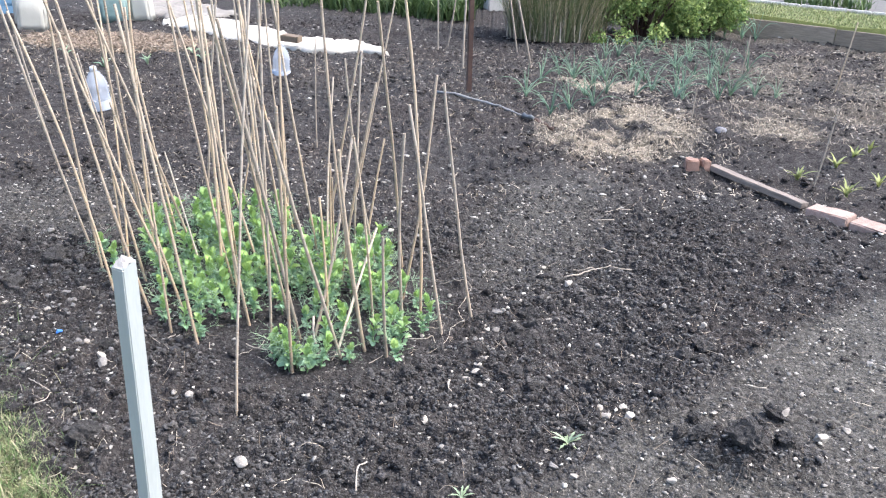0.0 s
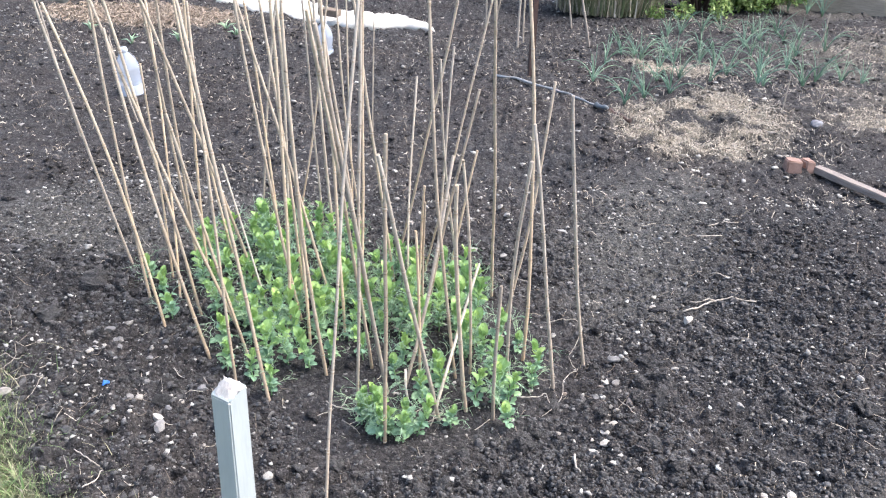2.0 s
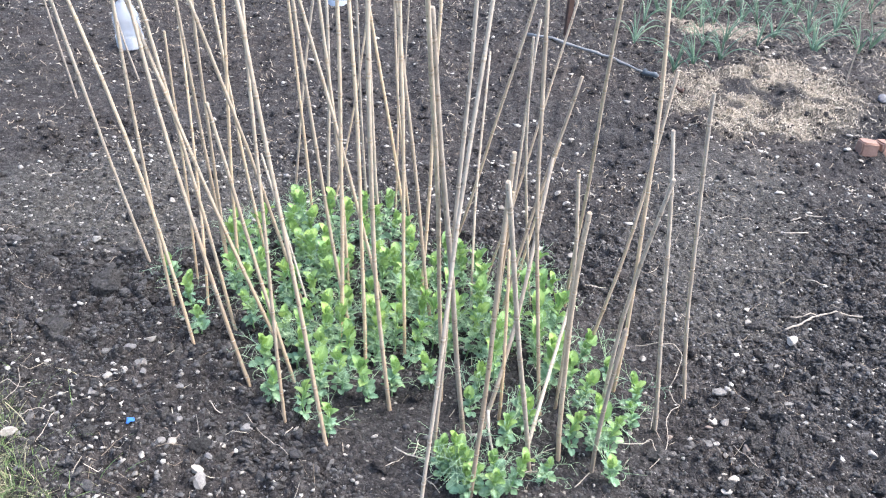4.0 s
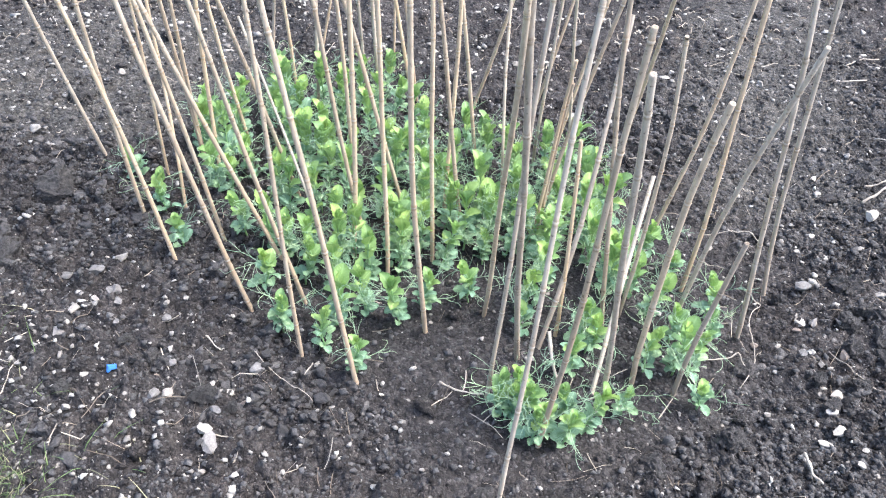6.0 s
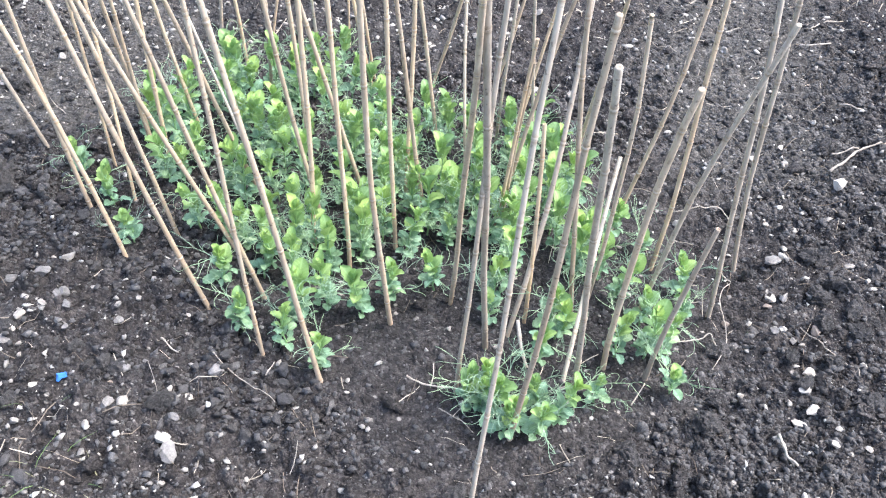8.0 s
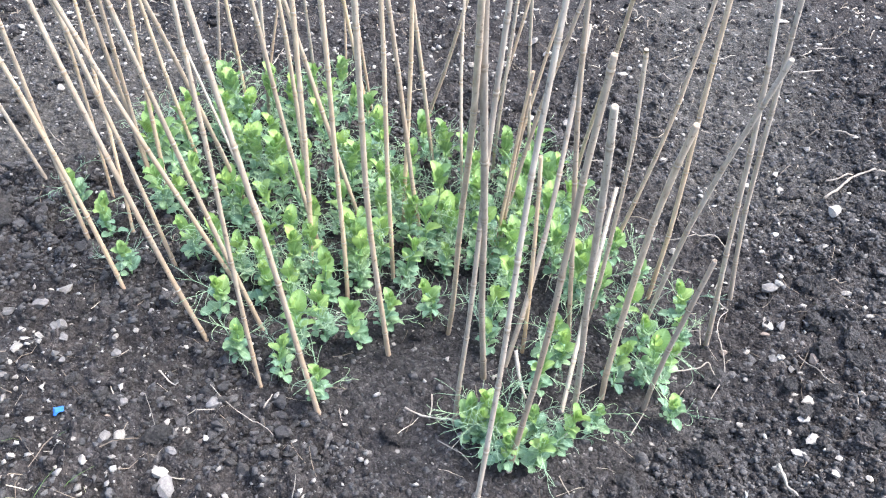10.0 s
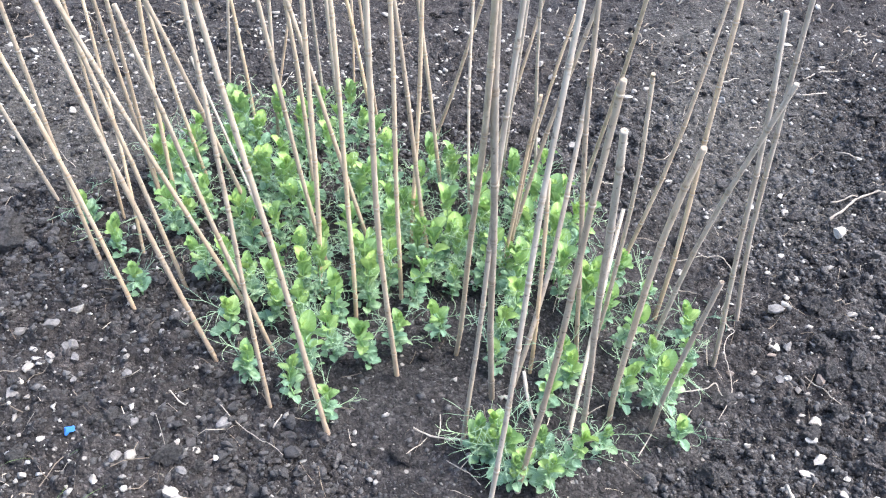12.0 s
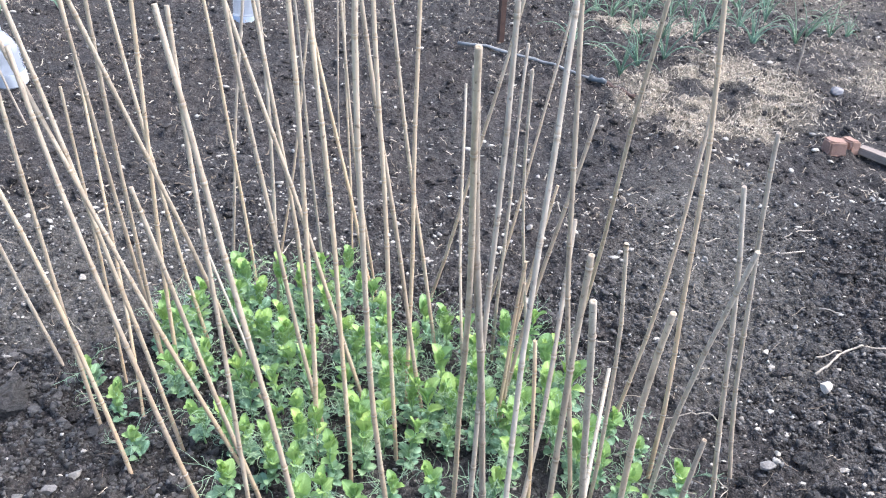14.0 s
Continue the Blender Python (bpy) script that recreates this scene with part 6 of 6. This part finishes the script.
# ---- onions in rows ----
def onion_source(seed, count, size):
    root = thing("onion_plant", pose(0, 0, 0), "onion plant with arching blue-green tubular leaves", "onion plant", "rows of onions")
    r = random.Random(seed)
    for k in range(count):
        a = r.uniform(0, 2 * math.pi)
        out = r.uniform(0.05, 0.75)
        ln = size * r.uniform(0.6, 1.05)
        pts, radii = [], []
        for i in range(8):
            s = i / 7
            reach = ln * (out * s * 0.5 + out * s * s * 0.9)
            up = ln * (s - 0.40 * out * s * s - (0.35 * s ** 4 if out > 0.4 else 0))
            pts.append((math.cos(a) * reach, math.sin(a) * reach, up - 0.01))
            radii.append(0.0040 * (1 - 0.75 * s ** 1.6))
        part("leaf", mesh_of("leaf", *tube(pts, radii, 6), ALLIUM), None, root)
    return root


ONIONS = [onion_source(70 + k, c, s) for k, (c, s) in enumerate(((9, 0.36), (10, 0.32), (8, 0.40), (11, 0.30)))]
orng = random.Random(8)
first = set()
for row in range(5):
    # rows run away from the straw towards the shrub
    for k in range(13):
        x = 0.36 + 0.205 * k + 0.13 * row + orng.uniform(-0.07, 0.07)
        y = 5.98 + 0.115 * k + 0.62 * row + orng.uniform(-0.08, 0.08)
        if x > 2.75 or y > 9.5 or orng.random() < 0.16 or (row == 4 and k < 2):
            continue
        kind = orng.randrange(4)
        m = pose(x, y, ground_at(x, y), orng.uniform(-8, 8), orng.uniform(-8, 8), orng.uniform(0, 360))
        if kind not in first:
            first.add(kind)
            ONIONS[kind].matrix_world = m
        else:
            copy_thing(ONIONS[kind], m @ Matrix.Diagonal([orng.uniform(0.75, 1.15)] * 3 + [1]))
for k in range(3):
    x, y = 3.05 + 0.19 * k * orng.uniform(0.8, 1.1), 10.62 - 0.13 * k
    copy_thing(ONIONS[k % 4], pose(x, y, 0, 0, 0, 50 * k) @ Matrix.Diagonal((1.1, 1.1, 1.25, 1)))


# ---- daylilies ----
def daylily(x, y, count, size):
    root = thing("daylily", pose(x, y, ground_at(x, y)), "young yellow-green daylily with strap leaves in soil", "daylily", "daylilies")
    r = random.Random(int(x * 991))
    for k in range(count):
        a, out, ln = r.uniform(0, 360), r.uniform(0.3, 0.95), size * r.uniform(0.6, 1.1)
        vs, fs = [], []
        for i in range(6):
            s = i / 5
            w = 0.009 * (1 - s ** 2) + 0.0008
            cx, cz = ln * out * (0.4 * s + 0.6 * s * s), ln * (s - 0.45 * out * s * s)
            vs += [(cx, -w, cz + w * 0.5), (cx, 0, cz), (cx, w, cz + w * 0.5)]
        for i in range(5):
            for j in (0, 1):
                q = i * 3 + j
                fs.append((q, q + 1, q + 4, q + 3))
        part("leaf", mesh_of("leaf", vs, fs, LILY), None, root, "", pose(0, 0, 0, 0, 0, a))


for x, y, c, s in ((2.07, 4.94, 13, 0.125), (2.40, 5.20, 9, 0.115), (2.58, 5.38, 9, 0.115), (2.74, 5.52, 8, 0.11), (2.27, 4.68, 14, 0.125), (2.54, 4.88, 9, 0.115), (2.92, 5.57, 8, 0.11)):
    daylily(x, y, c, s)

# small seedlings by the straw
for x, y in ((-3.95, 7.75), (-3.4, 7.35), (-2.75, 7.9), (-4.6, 6.5), (-4.5, 7.1), (-2.6, 7.7), (-3.05, 7.5)):
    sd = thing("seedling", pose(x, y, ground_at(x, y)), "small pale seedling in dark soil", "seedling", "seedlings in the dug soil")
    for k in range(5):
        v, f = tube([(0, 0, 0), (0.03, 0, 0.05), (0.08, 0, 0.06)], [0.006, 0.007, 0.001], 5)
        part("leaf", mesh_of("leaf", v, f, TENDRIL), None, sd, "", pose(0, 0, 0, 0, random.uniform(-30, 10), 72 * k + random.uniform(-20, 20)))


# ---- ornamental grass, shrub and weeds at the back ----
def grass_clump(x, y, rx, ry, count, high, label):
    root = thing("ornamental_grass", pose(x, y, 0), label, "grass clump")
    q = rng.uniform(-1, 1, (count * 2, 2))
    q = q[np.hypot(q[:, 0], q[:, 1]) < 1][:count]
    n = len(q)
    roots = np.concatenate([q * np.array([rx, ry]), np.zeros((n, 1))], 1)
    lean = q * 0.38 + ways(rng, n, 0.0, 0.5)
    part("blades", blades("blades", roots, rng.uniform(0.3, 1.0, n) * high, rng.uniform(0.007, 0.015, n), lean, REED, rng, bend=0.45, segs=5), None, root)
    m2 = n // 4
    roots2 = roots[:m2] * np.array([1.08, 1.08, 1])
    part("dead_stalks", blades("dead_stalks", roots2, rng.uniform(0.2, 0.5, m2) * high, rng.uniform(0.010, 0.018, m2), ways(rng, m2, 0.05, 0.5), STRAW, rng), None, root, "dry straw-coloured stalks at the foot")


grass_clump(0.92, 10.0, 0.56, 0.38, 1500, 1.45, "tall clump of green ornamental grass with dry stalks")


def leaf_cloud(name, clumps, count, size, mat, parent, label=""):
    """Small folded leaves in uneven clumps: (x, y, z, radius)."""
    total = sum(c[3] ** 2 for c in clumps)
    cs = []
    for cx, cy, cz, cr in clumps:
        n = int(count * cr ** 2 / total)
        d = rng.normal(size=(n, 3))
        d /= np.linalg.norm(d, axis=1)[:, None]
        rad = cr * rng.uniform(0.35, 1.12, n) ** 0.6
        rad *= 0.75 + 0.5 * value_noise(d[:, 0] * 3 + cx * 7, d[:, 2] * 3 + cy * 5, 0.7, 17)
        cs.append(np.array([cx, cy, cz]) + d * rad[:, None] * np.array([1, 1, 0.85]))
    c = np.concatenate(cs)
    c[:, 2] = np.maximum(c[:, 2], 0.02)
    n = len(c)
    rot = turns(rng, n)
    tmpl = np.array([[-1, 0, 0], [-0.2, -0.38, 0.12], [0, 0, 0], [-0.2, 0.38, 0.12], [1, 0, -0.1], [0.35, -0.33, 0.1], [0.35, 0.33, 0.1]])
    v = tmpl[None] @ rot.transpose(0, 2, 1) * (size * rng.uniform(0.6, 1.3, n))[:, None, None] + c[:, None]
    f = np.array([[0, 1, 2, 3], [2, 1, 5, 4], [2, 4, 6, 3]])[None] + (np.arange(n) * 7)[:, None, None]
    part(name, joined(name, [(v.reshape(-1, 3), f.reshape(-1, 4))], None, mat), None, parent, label)


def shrub(x, y, clumps, count, size, mat, label):
    root = thing("shrub", pose(x, y, 0), label, "shrub")
    r = random.Random(int(x * 37))
    for cx, cy, cz, cr in clumps:
        pts = [(cx * 0.15, cy * 0.15, -0.05), (cx * 0.5 + r.uniform(-0.05, 0.05), cy * 0.5, cz * 0.55), (cx, cy, cz + cr * 0.5)]
        part("limb", mesh_of("limb", *tube(pts, [0.022, 0.014, 0.004], 6), IRON), None, root, "dark woody limb")
    leaf_cloud("crown", clumps, count, size, mat, root)


r = random.Random(31)
shrub(1.95, 10.25, [(r.uniform(-0.5, 0.45), r.uniform(-0.35, 0.3), r.uniform(0.15, 1.0), r.uniform(0.12, 0.27)) for _ in range(26)] + [(-0.58, -0.6, 0.08, 0.10), (-0.3, -0.62, 0.10, 0.11), (0.1, -0.55, 0.14, 0.13)],
      12000, 0.028, SHRUB_LEAF, "leafy yellow-green shrub with small leaves")
shrub(2.72, 10.65, [(r.uniform(-0.45, 0.4), r.uniform(-0.35, 0.35), r.uniform(0.12, 0.95), r.uniform(0.12, 0.26)) for _ in range(24)], 11000, 0.028, SHRUB_LEAF, "bright green leafy shrub beside the lawn")
for x, y, n, h, w in ((-2.65, 11.75, 160, 0.30, 0.5), (-1.45, 11.55, 520, 0.46, 0.75), (-0.62, 11.25, 480, 0.46, 0.55), (-2.0, 12.4, 300, 0.45, 0.9), (-0.2, 12.4, 300, 0.5, 0.6)):
    wd = thing("weed_patch", pose(x, y, 0), "patch of leafy green plants at the plot's far edge", "weeds", "plants along the far edge")
    q = rng.uniform(-1, 1, (n * 2, 2))
    q = q[np.hypot(q[:, 0], q[:, 1]) < 1][:n]
    roots = np.concatenate([q * np.array([w, 0.35]), np.zeros((len(q), 1))], 1)
    part("leaves", blades("leaves", roots, rng.uniform(0.4, 1.0, len(q)) * h, rng.uniform(0.018, 0.035, len(q)), ways(rng, len(q), 0.1, 0.8), WEED_LEAF, rng, bend=0.7, segs=4), None, wd)


# ---- the raised lawn, its edging boards, kerb and path ----
EDGE_A, EDGE_B = (3.02, 11.13), (5.00, 9.82)
m, ln = between(EDGE_A, EDGE_B)
lawn_top = 0.21
n_s, n_t = 60, 32
vs, fs = [], []
for i in range(n_s + 1):
    for j in range(n_t + 1):
        s, t = -3.0 + 12.0 * i / n_s, 0.06 + 1.32 * j / n_t
        vs.append((s, t, lawn_top - 0.02 + 0.05 * float(value_noise(s, t, 0.5, 55)) + 0.02 * float(value_noise(s, t, 0.15, 56))))
for i in range(n_s):
    for j in range(n_t):
        q = i * (n_t + 1) + j
        fs.append((q, q + n_t + 1, q + n_t + 2, q + 1))
# the sides go down into the soil
rim = [i * (n_t + 1) for i in range(n_s + 1)]
low = len(vs)
for k in rim:
    vs.append((vs[k][0], vs[k][1], -0.1))
for i in range(n_s):
    fs.append((rim[i], low + i, low + i + 1, rim[i + 1]))
lawn = new("lawn", mesh_of("lawn", vs, fs, plain("lawn_soil", (0.10, 0.13, 0.035), (0.20, 0.22, 0.07), 0.95, 12, 0.6, 0.01)))
lawn.matrix_world = m
tagged(lawn, "raised lawn of pale green grass behind boards", "lawn", kind="structure")
cnt = 22000
st = np.stack([rng.uniform(-1.0, 5.5, cnt), rng.uniform(0.05, 1.37, cnt)], 1)
roots = np.stack([st[:, 0], st[:, 1], lawn_top + 0.03 * value_noise(st[:, 0], st[:, 1], 0.5, 55)], 1)
lg = new("lawn_grass", blades("lawn_grass", roots, rng.uniform(0.016, 0.040, cnt), rng.uniform(0.006, 0.010, cnt), ways(rng, cnt, 0.1, 1.0),
                              blade_material("lawn_blade", ((0.0, (0.12, 0.17, 0.065)), (0.55, (0.21, 0.26, 0.11)), (0.8, (0.31, 0.32, 0.165)), (1.0, (0.40, 0.37, 0.24)))), rng))
lg.matrix_world = m
tagged(lg, "short pale green lawn grass with dry tips", "grass", kind="stuff")
edging = new("lawn_edging", None)
tagged(edging, "row of weathered boards holding the raised lawn", "edging", kind="structure")
edging.matrix_world = m
for s0, s1, dz in ((-3.0, -1.2, 0.0), (-1.19, 0.28, 0.005), (0.29, 1.50, 0.0), (1.51, 2.9, -0.01), (2.91, 4.6, 0.0), (4.61, 6.4, 0.004)):
    part("plank", box(s1 - s0, 0.038, 0.27, 0.005, ((s0 + s1) / 2, 0.0, -0.08 + dz), 0.001, 4), OLD_BOARD, edging)
kerb = new("kerb", None)
tagged(kerb, "white painted kerb beyond the lawn", "kerb", kind="structure")
kerb.matrix_world = m
for k in range(9):
    part("kerb_stone", box(0.9, 0.065, 0.262, 0.012, (-2.5 + 0.91 * k, 1.45, 0)), KERB_WHITE, kerb)
path = new("path", None)
bm = box(14.0, 1.9, 0.222, 0.01, (1.5, 2.46, 0))
part("slab", bm, CONCRETE, path)
path.matrix_world = m
tagged(path, "plain grey concrete path beyond the kerb", "path", kind="structure")
for k in range(5):
    wd = thing("weed_patch", m @ pose(0.9 + 0.75 * k, 3.75 if k % 2 else 1.95, 0.2), "low green plants beyond the concrete path", "weeds", "plants along the far edge")
    q = rng.uniform(-1, 1, (180, 2))
    roots = np.concatenate([q * np.array([0.6, 0.25]), np.zeros((len(q), 1))], 1)
    part("leaves", blades("leaves", roots, rng.uniform(0.1, 0.35, len(q)), rng.uniform(0.02, 0.04, len(q)), ways(rng, len(q), 0.1, 0.8), WEED_LEAF, rng, bend=0.7, segs=4), None, wd)
